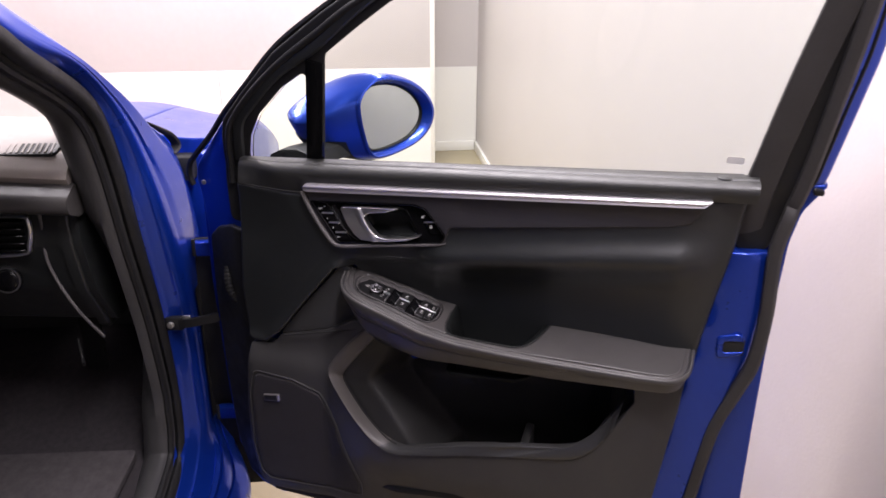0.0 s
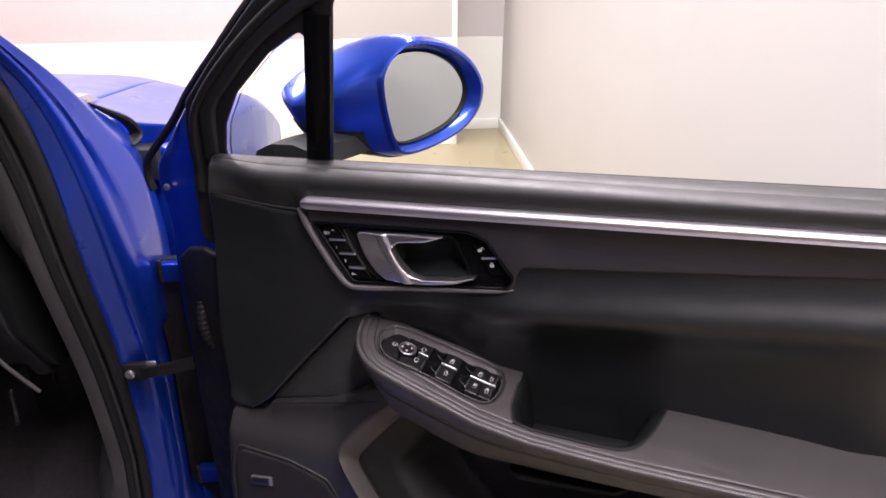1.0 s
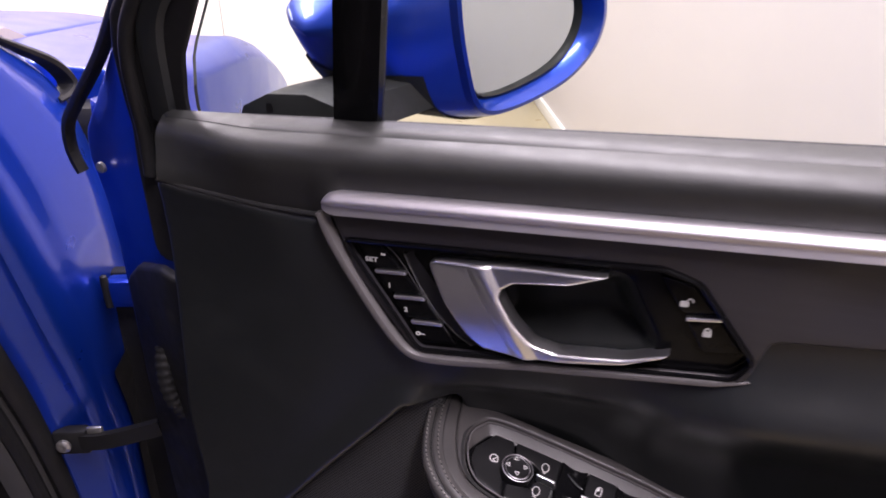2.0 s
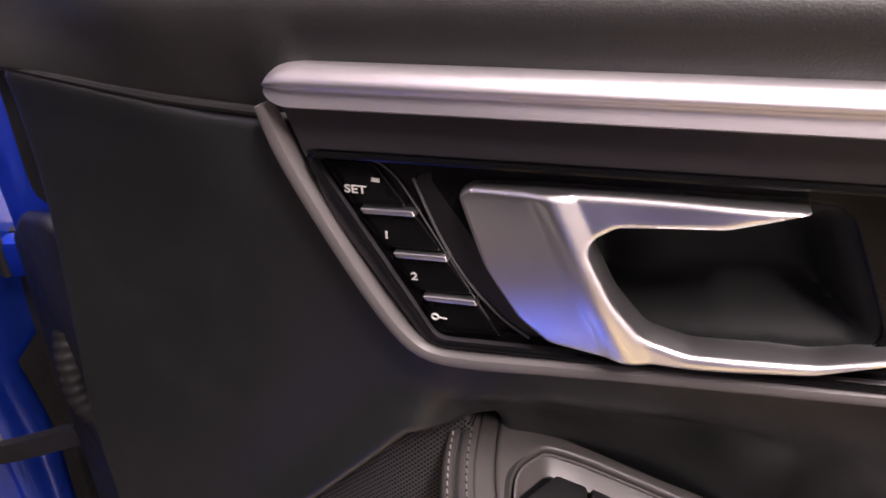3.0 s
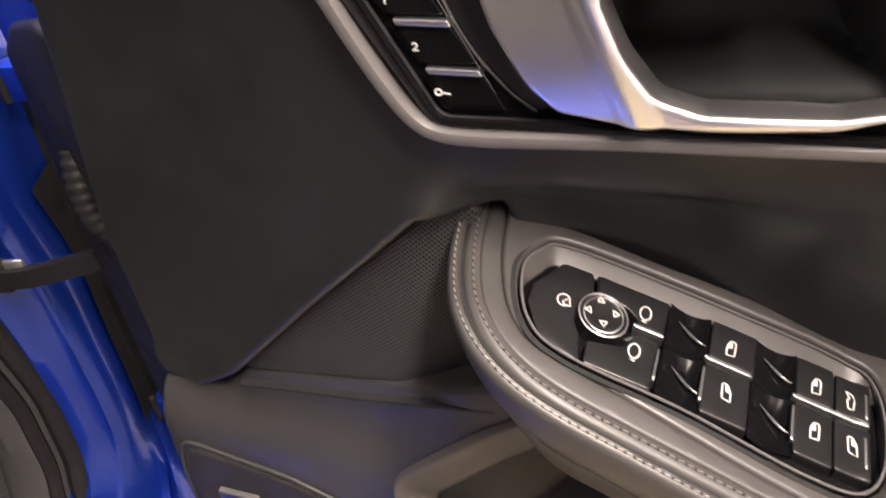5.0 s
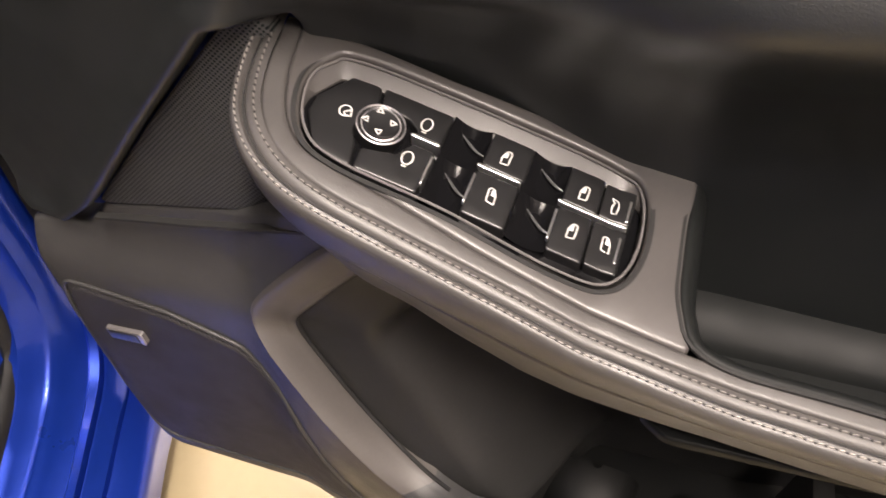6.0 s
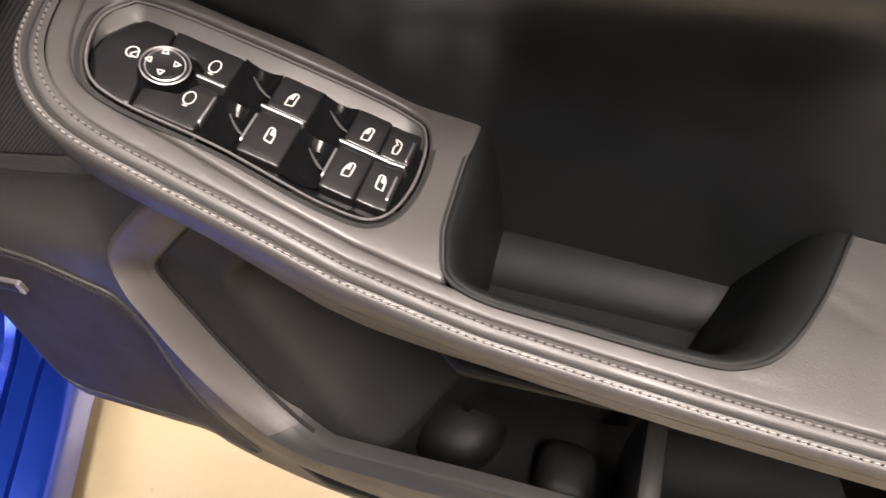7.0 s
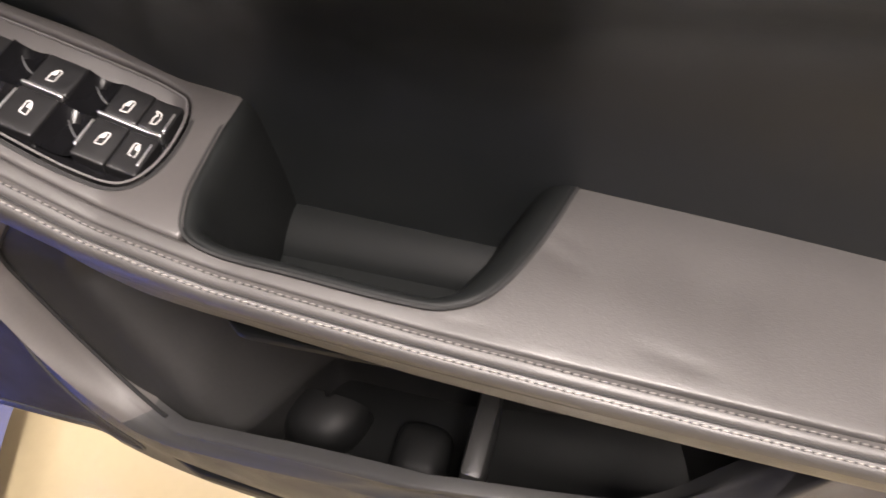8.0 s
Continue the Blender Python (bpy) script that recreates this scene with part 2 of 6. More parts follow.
def patch(outline, f, step=0.01, r=0.003, rim=0.006, holes=(), axis="y", hole_r=None, hole_rim=None):
    """A sheet over an outline in (x, z), or (x, y) with axis "z": its face at f(a, b), its edges rolled back by r and closed by a rim."""
    loops = [(ccw(np.array(outline)), r, rim)] + [(ccw(np.array(h))[::-1], r if hole_r is None else hole_r, rim if hole_rim is None else hole_rim) for h in holes]
    verts, edges, depth = [], [], []
    for loop, rr, _ in loops:
        for k, share in enumerate((0.0, 0.12, 0.35, 0.65, 1.0) if rr > 0 else (0.0,)):
            ring = inset(loop, rr * share)
            if k:
                good = np.ones(len(ring), bool)
                for other, _, _ in loops:
                    good &= to_edge(ring, other) > rr * share * 0.8
                good &= inside(ring, loops[0][0])
                ring = ring[good]
            base = len(verts)
            verts += [tuple(q) for q in ring]
            depth += [rr * (1 - math.sqrt(max(0.0, 1 - (1 - share) ** 2)))] * len(ring)
            if k == 0:
                edges += [(base + i, base + (i + 1) % len(ring)) for i in range(len(ring))]
    lo, hi = loops[0][0].min(0), loops[0][0].max(0)
    gx, gy = np.arange(lo[0], hi[0], step), np.arange(lo[1], hi[1], step * 0.87)
    grid = np.array([(x + (step / 2 if j % 2 else 0), y) for j, y in enumerate(gy) for x in gx]).reshape(-1, 2)
    if len(grid):
        ok = inside(grid, loops[0][0])
        for loop, rr, _ in loops[1:]:
            ok &= ~inside(grid, loop)
        grid = grid[ok]
    for loop, rr, _ in loops:
        if len(grid):
            grid = grid[to_edge(grid, loop) > rr + 0.35 * min(step, 0.006)]
    verts += [tuple(q) for q in grid]
    depth += [0.0] * len(grid)
    vs, es, fs, ov, oe, of = delaunay_2d_cdt([Vector(v) for v in verts], edges, [], 2 if not holes else 1, 1e-7)
    if holes:
        cen = np.array([np.mean([vs[i] for i in t], 0) for t in fs])
        ok = inside(cen, loops[0][0])
        for loop, _, _ in loops[1:]:
            ok &= ~inside(cen, loop)
        fs = [t for t, k in zip(fs, ok) if k]
    else:
        cen = np.array([np.mean([vs[i] for i in t], 0) for t in fs])
        fs = [t for t, k in zip(fs, inside(cen, loops[0][0])) if k]
    bm = bmesh.new()
    sign = 1 if axis == "y" else -1

    def place(a, b, d):
        h = float(f(a, b)) + sign * d
        return (a, h, b) if axis == "y" else (a, b, h)

    made = []
    for v, o in zip(vs, ov):
        d = min((depth[i] for i in o), default=0.0)
        d = max((depth[i] for i in o), default=0.0) if o else 0.0
        made.append(bm.verts.new(place(v[0], v[1], d)))
    for t in fs:
        try:
            q = [vs[i] for i in t]
            turn = (q[1][0] - q[0][0]) * (q[2][1] - q[0][1]) - (q[2][0] - q[0][0]) * (q[1][1] - q[0][1])
            bm.faces.new([made[i] for i in (t if turn > 0 else t[::-1])])
        except ValueError:
            pass
    base = 0
    if rim or hole_rim:
        open_edges = [e for e in bm.edges if len(e.link_faces) == 1]
        back = {}
        for e in open_edges:
            for v in e.verts:
                if v not in back:
                    c = v.co.copy()
                    q = np.array([(c.x, c.z) if axis == "y" else (c.x, c.y)])
                    far = rim
                    if holes and hole_rim is not None and min(to_edge(q, h[0])[0] for h in loops[1:]) < 1e-5:
                        far = hole_rim
                    c[1 if axis == "y" else 2] += sign * far
                    back[v] = bm.verts.new(c)
        for e in open_edges:
            a, b = e.verts
            loop = e.link_loops[0]
            a, b = loop.vert, loop.link_loop_next.vert
            try:
                bm.faces.new((b, a, back[a], back[b]))
            except ValueError:
                pass
    loose = [v for v in bm.verts if not v.link_faces]
    bmesh.ops.delete(bm, geom=loose, context="VERTS")
    return bm


def loft(sections, closed=False, caps=True, loop=False):
    """Faces between rows of points; closed: each row is a ring; loop: the last row joins the first."""
    bm = bmesh.new()
    rows = [[bm.verts.new(tuple(p)) for p in s] for s in sections]
    m = len(rows[0])
    for i in range(len(rows) if loop else len(rows) - 1):
        a, b = rows[i], rows[(i + 1) % len(rows)]
        for j in range(m if closed else m - 1):
            k = (j + 1) % m
            try:
                bm.faces.new((a[j], a[k], b[k], b[j]))
            except ValueError:
                pass
    if caps and closed and not loop:
        bm.faces.new(rows[0][::-1])
        bm.faces.new(rows[-1])
    bmesh.ops.recalc_face_normals(bm, faces=bm.faces)
    return bm


def sweep(path, profile, up=(0, 0, 1), closed=True, scale=None, loop=False):
    """A profile (side, up) carried along a path."""
    p = np.array(path, float)
    t = np.gradient(p, axis=0)
    if loop:
        t = np.roll(p, -1, 0) - np.roll(p, 1, 0)
    t /= np.linalg.norm(t, axis=1, keepdims=True)
    rows = []
    for i in range(len(p)):
        u = np.array(up, float)
        side = np.cross(t[i], u)
        side /= np.linalg.norm(side)
        u = np.cross(side, t[i])
        k = 1.0 if scale is None else scale[i]
        rows.append([p[i] + k * (a * side + b * u) for a, b in profile])
    return loft(rows, closed, True, loop)


def ring(r, n=10, ry=None):
    return [(r * math.cos(2 * math.pi * i / n), (ry or r) * math.sin(2 * math.pi * i / n)) for i in range(n)]


def box(lo, hi, bevel=0.0, seg=2):
    bm = bmesh.new()
    bmesh.ops.create_cube(bm, size=1.0)
    lo, hi = Vector(lo), Vector(hi)
    for v in bm.verts:
        v.co = Vector([lo[k] + (v.co[k] + 0.5) * (hi[k] - lo[k]) for k in range(3)])
    if bevel:
        bmesh.ops.bevel(bm, geom=bm.edges[:], offset=bevel, segments=seg, profile=0.5, affect="EDGES")
    return bm


def turned(rings, n=40, at=(0, 0, 0), m=None):
    """A body of revolution from (radius, height) rings."""
    rows = [[(r * math.cos(2 * math.pi * i / n), r * math.sin(2 * math.pi * i / n), h) for i in range(n)] for r, h in rings]
    bm = loft(rows, True, True)
    if m is not None:
        bm.transform(m)
    bmesh.ops.translate(bm, verts=bm.verts, vec=at)
    return bm


def step01(a, b, x):
    t = np.clip((x - a) / (b - a), 0, 1)
    return t * t * (3 - 2 * t)


def lettering(name, text, size, m, mat, parent):
    cu = bpy.data.curves.new(name, "FONT")
    cu.body, cu.size, cu.align_x, cu.align_y, cu.extrude, cu.resolution_u = text, size, "CENTER", "CENTER", 0.00008, 3
    cu.offset = 0.022 * size
    tmp = new("tmp_text", cu)
    me = bpy.data.meshes.new_from_object(tmp.evaluated_get(bpy.context.evaluated_depsgraph_get()))
    bpy.data.objects.remove(tmp)
    me.transform(m)
    me.materials.clear()
    me.materials.append(mat)
    ob = new(name, me)
    ob.parent = parent
    return ob


def thing(name, label, category, m=None, group=""):
    ob = new(name)
    ob.empty_display_size = 0.1
    if m is not None:
        ob.matrix_world = m
    return tagged(ob, label, category, group)


# ---- the room ----
ROOM = pose(-0.64, 4.27, 0, 0, 0, ROOM_TURN)   # x along the car towards its rear, y out through the side wall
X1, Y1, TH = 8.2, -6.6, 0.15


def structure(name, bm, mat, label, parent=None):
    ob = part(name, bm, mat, parent, label)
    if not parent:
        ob.matrix_world = ROOM
        tagged(ob, label, name.split("_")[0], kind="structure")
    return ob


def build_room():
    structure("floor", box((-TH, Y1 - TH, -0.1), (X1 + TH, TH, 0.0)), FLOOR, "cream glossy showroom floor")
    structure("ceiling", box((-TH, Y1 - TH, CEILING), (X1 + TH, TH, CEILING + 0.12)), CEILINGMAT, "plain white ceiling")
    structure("wall_east", box((-TH, 0.0, 0.0), (X1 + TH, TH, CEILING)), WALL, "cream painted side wall close beside the car")
    structure("wall_south", box((X1, Y1, 0.0), (X1 + TH, 0.0, CEILING)), WALL_DARK, "grey painted end wall")
    structure("wall_west", box((-TH, Y1 - TH, 0.0), (X1 + TH, Y1, CEILING)), WALL_DARK, "grey painted far side wall")
    # the front wall steps back beside the corner
    structure("wall_north", box((-TH, Y1, 0.0), (0.0, 0.0, CEILING)), WALL_GREY, "pale grey wall in front of the car")
    step = structure("wall_projection", box((0.003, Y1, 0.0), (0.386, -0.39, CEILING), 0.004), WALL_GREY, "projecting front wall, pale grey over white panels")
    for k in range(4):
        a, b = -0.394 - 1.5 * k, -0.394 - 1.5 * (k + 1)
        part("panel", box((0.386, b + 0.004, 0.0), (0.392, a - 0.004, 0.715), 0.002, 1), WALL_WHITE, step, "glossy white lower panel")
    part("corner_strip", box((0.38, -0.405, 0.0), (0.398, -0.372, CEILING - 0.01), 0.003), TRIMWHITE, step, "white corner strip")
    part("panel", box((0.003, -0.372, 0.0), (0.009, -0.004, 0.66), 0.002, 1), WALL_WHITE, bpy.data.objects["wall_north"], "glossy white lower panel")
    structure("baseboard_north", box((0.009, -0.37, 0.0), (0.03, -0.022, 0.075), 0.004), TRIMWHITE, "white skirting board")
    structure("baseboard_east", box((0.03, -0.02, 0.0), (X1, 0.0, 0.075), 0.004), TRIMWHITE, "white skirting board along the side wall")


def build_lamps():
    for x, y, share in LAMPS:
        at = ROOM @ pose(x, y, CEILING)
        lamp = thing("ceiling_light", "slim white LED panel light on the ceiling", "ceiling light", at, "ceiling lights")
        part("frame", box((-0.62, -0.17, -0.035), (0.62, 0.17, -0.001), 0.006), TRIMWHITE, lamp)
        part("diffuser", box((-0.60, -0.15, -0.038), (0.60, 0.15, -0.0355)), LAMPMAT, lamp, "glowing white diffuser")
        data = bpy.data.lights.new("panel_glow", "AREA")
        data.shape, data.size, data.size_y, data.energy = "RECTANGLE", 1.18, 0.28, LAMP_POWER * share
        data.color = (1.0, 0.965, 0.96)
        ob = new("panel_glow", data)
        ob.parent = lamp
        ob.location = (0, 0, -0.045)


# ---- the car ----
CAR = pose(-0.2, 0.15, LIFT, 0, 0, -68)   # x to the rear, y outwards, z up
SEAL_LINE = [(1.35, 1.50), (1.00, 1.50), (0.72, 1.44), (0.50, 1.335), (0.43, 1.293), (0.225, 1.178), (0.152, 1.06), (0.103, 0.845), (0.050, 0.625),
             (0.026, 0.43), (0.030, 0.35), (0.05, 0.26), (0.12, 0.20), (0.5, 0.165), (1.35, 0.165)]


def build_car():
    car = thing("car", "sapphire blue car with its front door standing open", "car", CAR)
    s = spline(SEAL_LINE, 0.02)
    t = np.gradient(s, axis=0)
    t /= np.linalg.norm(t, axis=1, keepdims=True)
    out = np.stack([t[:, 1], -t[:, 0]], 1)
    out *= np.where((out @ np.array([-1.0, 0.0]) + out[:, 1] * np.sign(s[:, 1] - 0.7)) < 0, -1, 1)[:, None]

    def lean(z):
        return 0.25 * max(0.0, z - 1.34)

    # body side round the door opening: seal flange, bend of the jamb, ridge of the pillar
    flange = through_points([(1.35, -0.16, 1.50), (0.72, -0.135, 1.45), (0.43, -0.120, 1.303), (0.293, -0.118, 1.247), (0.200, -0.114, 1.180), (0.155, -0.110, 1.110), (0.125, -0.108, 1.020), (0.112, -0.106, 0.940), (0.100, -0.106, 0.870), (0.083, -0.106, 0.780),
                             (0.058, -0.106, 0.670), (0.040, -0.106, 0.550), (0.032, -0.106, 0.430), (0.034, -0.106, 0.350), (0.050, -0.106, 0.270), (0.10, -0.106, 0.215), (0.20, -0.106, 0.185), (0.5, -0.106, 0.170), (1.35, -0.106, 0.170)], 6)
    bend = through_points([(1.35, -0.15, 1.51), (0.71, -0.128, 1.462), (0.425, -0.112, 1.325), (0.280, -0.095, 1.258), (0.174, -0.088, 1.175), (0.122, -0.078, 1.100), (0.092, -0.070, 1.020), (0.076, -0.060, 0.940), (0.062, -0.054, 0.870), (0.046, -0.048, 0.780),
                           (0.016, -0.047, 0.660), (-0.012, -0.050, 0.550), (-0.008, -0.052, 0.440), (-0.004, -0.052, 0.350), (0.008, -0.054, 0.265), (0.055, -0.058, 0.185), (0.18, -0.058, 0.150), (0.5, -0.058, 0.140), (1.35, -0.058, 0.140)], 6)
    crest = through_points([(1.35, -0.19, 1.535), (0.66, -0.165, 1.50), (0.415, -0.127, 1.362), (0.268, -0.110, 1.275), (0.150, -0.104, 1.200), (0.050, -0.100, 1.135), (-0.050, -0.094, 1.066), (-0.125, -0.080, 1.006), (-0.150, -0.066, 0.930), (-0.150, -0.050, 0.800),
                            (-0.150, -0.055, 0.660), (-0.150, -0.066, 0.550), (-0.150, -0.068, 0.440), (-0.150, -0.068, 0.350), (-0.120, -0.050, 0.220), (0.02, 0.038, 0.105), (0.16, 0.046, 0.098), (0.5, 0.046, 0.098), (1.35, 0.046, 0.098)], 6)
    rows = []
    for k, (a, b, e) in enumerate(zip(flange, bend, crest)):
        a, b, e = Vector(a), Vector(b), Vector(e)
        low = float(step01(83, 89, k))
        beyond = e + Vector((-0.02, -0.07, 0.012)) * (1 - low) + Vector((0.0, -0.012, -0.09)) * low
        row = [a + Vector((0, -0.045, 0)), a + Vector((0, -0.012, 0)), a]
        face = Vector((1, 0, 0)).lerp(Vector((0, 0, 1)), low) * min(1.0, (b - a).length / 0.06)
        for f, h in ((0.2, 0.0), (0.45, 0.0), (0.55, 0.0018), (0.60, 0.0036), (0.65, 0.0030), (0.70, 0.0032)):
            row.append(a.lerp(b, f) + face * h)
        p, q = a.lerp(b, 0.80) + face * 0.003, b.lerp(e, 0.16)
        row += [p * (1 - f) ** 2 + b * 2 * f * (1 - f) + q * f * f for f in (0, 0.2, 0.4, 0.6, 0.8, 1)]
        hump = Vector((0, 1.0, 0)) * (1 - low) * float(step01(10, 30, k)) * float(step01(60, 44, k))
        for f, g in ((0.20, 0.008), (0.30, 0.012), (0.315, -0.002), (0.36, -0.002), (0.375, 0.010), (0.56, 0.004), (0.575, -0.006), (0.62, -0.006), (0.635, 0.003), (0.76, 0.002)):
            o = float(np.interp(f, [0.0, 0.30, 0.60, 0.66, 0.75, 1.0], [0.0, 0.008, 0.018, 0.018, 0.012, 0.0]))
            row.append(b.lerp(e, f) + hump * o + Vector((0, 0, g)) * low)
        p, q = b.lerp(e, 0.86), e.lerp(beyond, 0.25)
        row += [p * (1 - f) ** 2 + e * 2 * f * (1 - f) + q * f * f for f in (0, 0.25, 0.5, 0.75, 1)]
        row += [e.lerp(beyond, 0.6), beyond]
        rows.append(row)
    part("body_side", loft(rows), BLUE, car, "blue painted door opening with pillar and sill", sharp=38)
    # black rubber behind the hinges, and an added sheet that darkens the gap
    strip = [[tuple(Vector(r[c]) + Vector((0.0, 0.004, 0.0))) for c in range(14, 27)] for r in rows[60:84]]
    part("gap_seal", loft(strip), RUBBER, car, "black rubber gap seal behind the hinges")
    part("hinge_cover", box((-0.085, -0.075, 0.0), (-0.065, 0.095, 0.775), 0.006), RUBBER, car, "added black sheet that darkens the gap behind the hinges")
    # weather seal on the flange, with two lips
    path = [(u, -0.122 - lean(z), z) for u, z in s]
    lip = [(0.012, -0.014), (0.014, -0.004), (0.013, 0.006), (0.008, 0.013), (0.0, 0.016), (-0.008, 0.012), (-0.012, 0.004), (-0.010, -0.014)]
    part("door_seal", sweep(path, [(b, a) for a, b in lip], up=(0, 1, 0)), RUBBER, car, "black rubber door seal")
    inner = [(u - n[0] * 0.024, -0.140 - lean(z), z - n[1] * 0.024) for (u, z), n in zip(s, out)]
    part("seal_lip", sweep(inner, ring(0.0095, 8), up=(0, 1, 0)), RUBBER, car, "black rubber seal lip")
    # trim inside the opening
    rows = []
    for (u, z), n in zip(s, out):
        g = 0.10 * float(step01(0.95, 0.75, z)) * float(step01(0.3, 0.5, z))
        rows.append([(u - n[0] * d, w - lean(z), z - n[1] * d) for d, w in ((-0.004, -0.128), (0.024, -0.137), (0.036, -0.148), (0.040, -0.165), (0.030 - g * 0.5, -0.19), (0.0 - g, -0.215), (-0.06 - g, -0.235), (-0.16 - g, -0.25))])
    part("inner_trim", loft(rows), HARD, car, "black plastic pillar and kick trim")
    # wing and bonnet ahead of the opening
    def crown(u, w):
        f = -u
        inner = float(step01(-0.03, -0.35, w))
        z = 1.0 - 0.10 * (f - 0.2) - 0.194 * (1 - 0.45 * inner) * (max(0.0, f - 0.6) / 0.6) ** 1.9 + 0.045 * inner
        return z - 2.8 * max(0.0, w + 0.005) ** 1.3
    wing = rounded([(-0.185, -0.14), (-0.185, 0.0), (-0.35, 0.028), (-0.8, 0.035), (-1.10, 0.02), (-1.25, -0.05), (-1.28, -0.22), (-0.28, -0.22)], 0.03, 0.012)
    part("front_wing", patch(wing, crown, 0.02, 0.006, 0.30, axis="z"), BLUE, car, "blue front wing")
    hood = rounded([(-0.30, -0.226), (-1.25, -0.226), (-1.22, -0.6), (-1.29, -0.95), (-1.27, -1.3), (-1.20, -1.68), (-0.30, -1.68), (-0.36, -0.95)], 0.03, 0.012)
    part("bonnet", patch(hood, lambda u, w: crown(u, w) + 0.025 * math.exp(-((w + 0.95) / 0.5) ** 2) - 0.004, 0.03, 0.006, 0.03, axis="z"), BLUE, car, "blue bonnet")
    # rubber lip round the foot of the pillar, and the screen
    lip = spline([(-0.030, -0.100, 1.080), (-0.085, -0.088, 1.050), (-0.126, -0.080, 1.026), (-0.150, -0.076, 1.001), (-0.145, -0.076, 0.987), (-0.112, -0.078, 0.983)], 0.006)
    part("cowl_cap", sweep(lip, [(-0.004, -0.012), (-0.004, 0.005), (0.0, 0.008), (0.004, 0.005), (0.004, -0.012)], up=(0, 1, 0), scale=np.interp(np.linspace(0, 1, len(lip)), [0, 0.4, 0.8, 1], [0.3, 1, 1.2, 0.8])), RUBBER, car, "black rubber lip at the foot of the windscreen pillar")
    # the gap's darkness ahead of the pillar, added as a black block
    part("gap_filler", box((-0.20, -0.11, 0.90), (-0.145, -0.045, 0.965), 0.01), RUBBER, car, "black block for the dark gap between the pillar and the wing")
    screen = [[(-0.26 + 0.95 * a, -0.20 - 0.09 * a - (1.42 - 0.18 * a) * b, 1.03 + 0.43 * a) for b in np.linspace(0, 1, 5)] for a in np.linspace(0, 1, 5)]
    pane = part("windscreen", loft(screen), GLASSMAT, car, "clear windscreen")
    pane.visible_shadow = False
    part("roof", patch(rounded([(0.66, -0.24), (2.6, -0.24), (2.6, -1.66), (0.66, -1.66)], 0.05, 0.03), lambda u, w: 1.53 + 0.03 * math.sin(math.pi * (-w - 0.2) / 1.5), 0.08, 0.01, 0.05, axis="z"), BLUE, car, "blue roof")
    part("far_side", box((0.0, -1.72, 0.165), (2.6, -1.66, 1.0), 0.01), HARD, car, "dark inner trim of the far doors")
    build_outside(car)
    part("bulkhead", box((-0.44, -1.66, 0.2), (-0.40, -0.20, 1.0), 0.005), HARD, car, "dark bulkhead under the dashboard")
    part("rear_bulkhead", box((2.5, -1.66, 0.165), (2.54, -0.13, 1.5), 0.005), HARD, car, "dark rear trim")
    # door check, hinges
    rows = [(0.030, -0.105, 0.598), (0.045, -0.085, 0.600), (0.052, -0.045, 0.604), (0.040, 0.02, 0.612)]
    part("door_check", sweep(spline(rows, 0.008), [(-0.004, -0.011), (0.004, -0.011), (0.004, 0.011), (-0.004, 0.011)]), RUBBER, car, "black door check arm")
    part("check_bracket", box((0.036, -0.108, 0.582), (0.052, -0.066, 0.618), 0.004), RUBBER, car, "black bracket of the door check")
    part("check_tab", box((0.044, -0.066, 0.604), (0.050, -0.046, 0.622), 0.003), STEEL, car, "bright steel tab of the door check")
    m = pose(0.054, -0.094, 0.600, 0, 90, 0)
    part("bolt", turned([(0.0, 0), (0.009, 0.0), (0.009, 0.004), (0.007, 0.006), (0.004, 0.0065), (0.0, 0.005)], 12, m=m), STEEL, car, "steel bolt")
    for z in (0.772, 0.285):
        hinge = part("hinge", box((-0.055, -0.040, z - 0.030), (-0.030, 0.030, z + 0.008), 0.006), BLUE, car, "blue painted door hinge")
        part("hinge_pin", turned([(0.0, -0.028), (0.005, -0.027), (0.005, 0.008), (0.004, 0.016), (0.0, 0.018)], 14, at=(-0.032, -0.038, z)), RUBBER, hinge, "dark hinge pin")
    return car


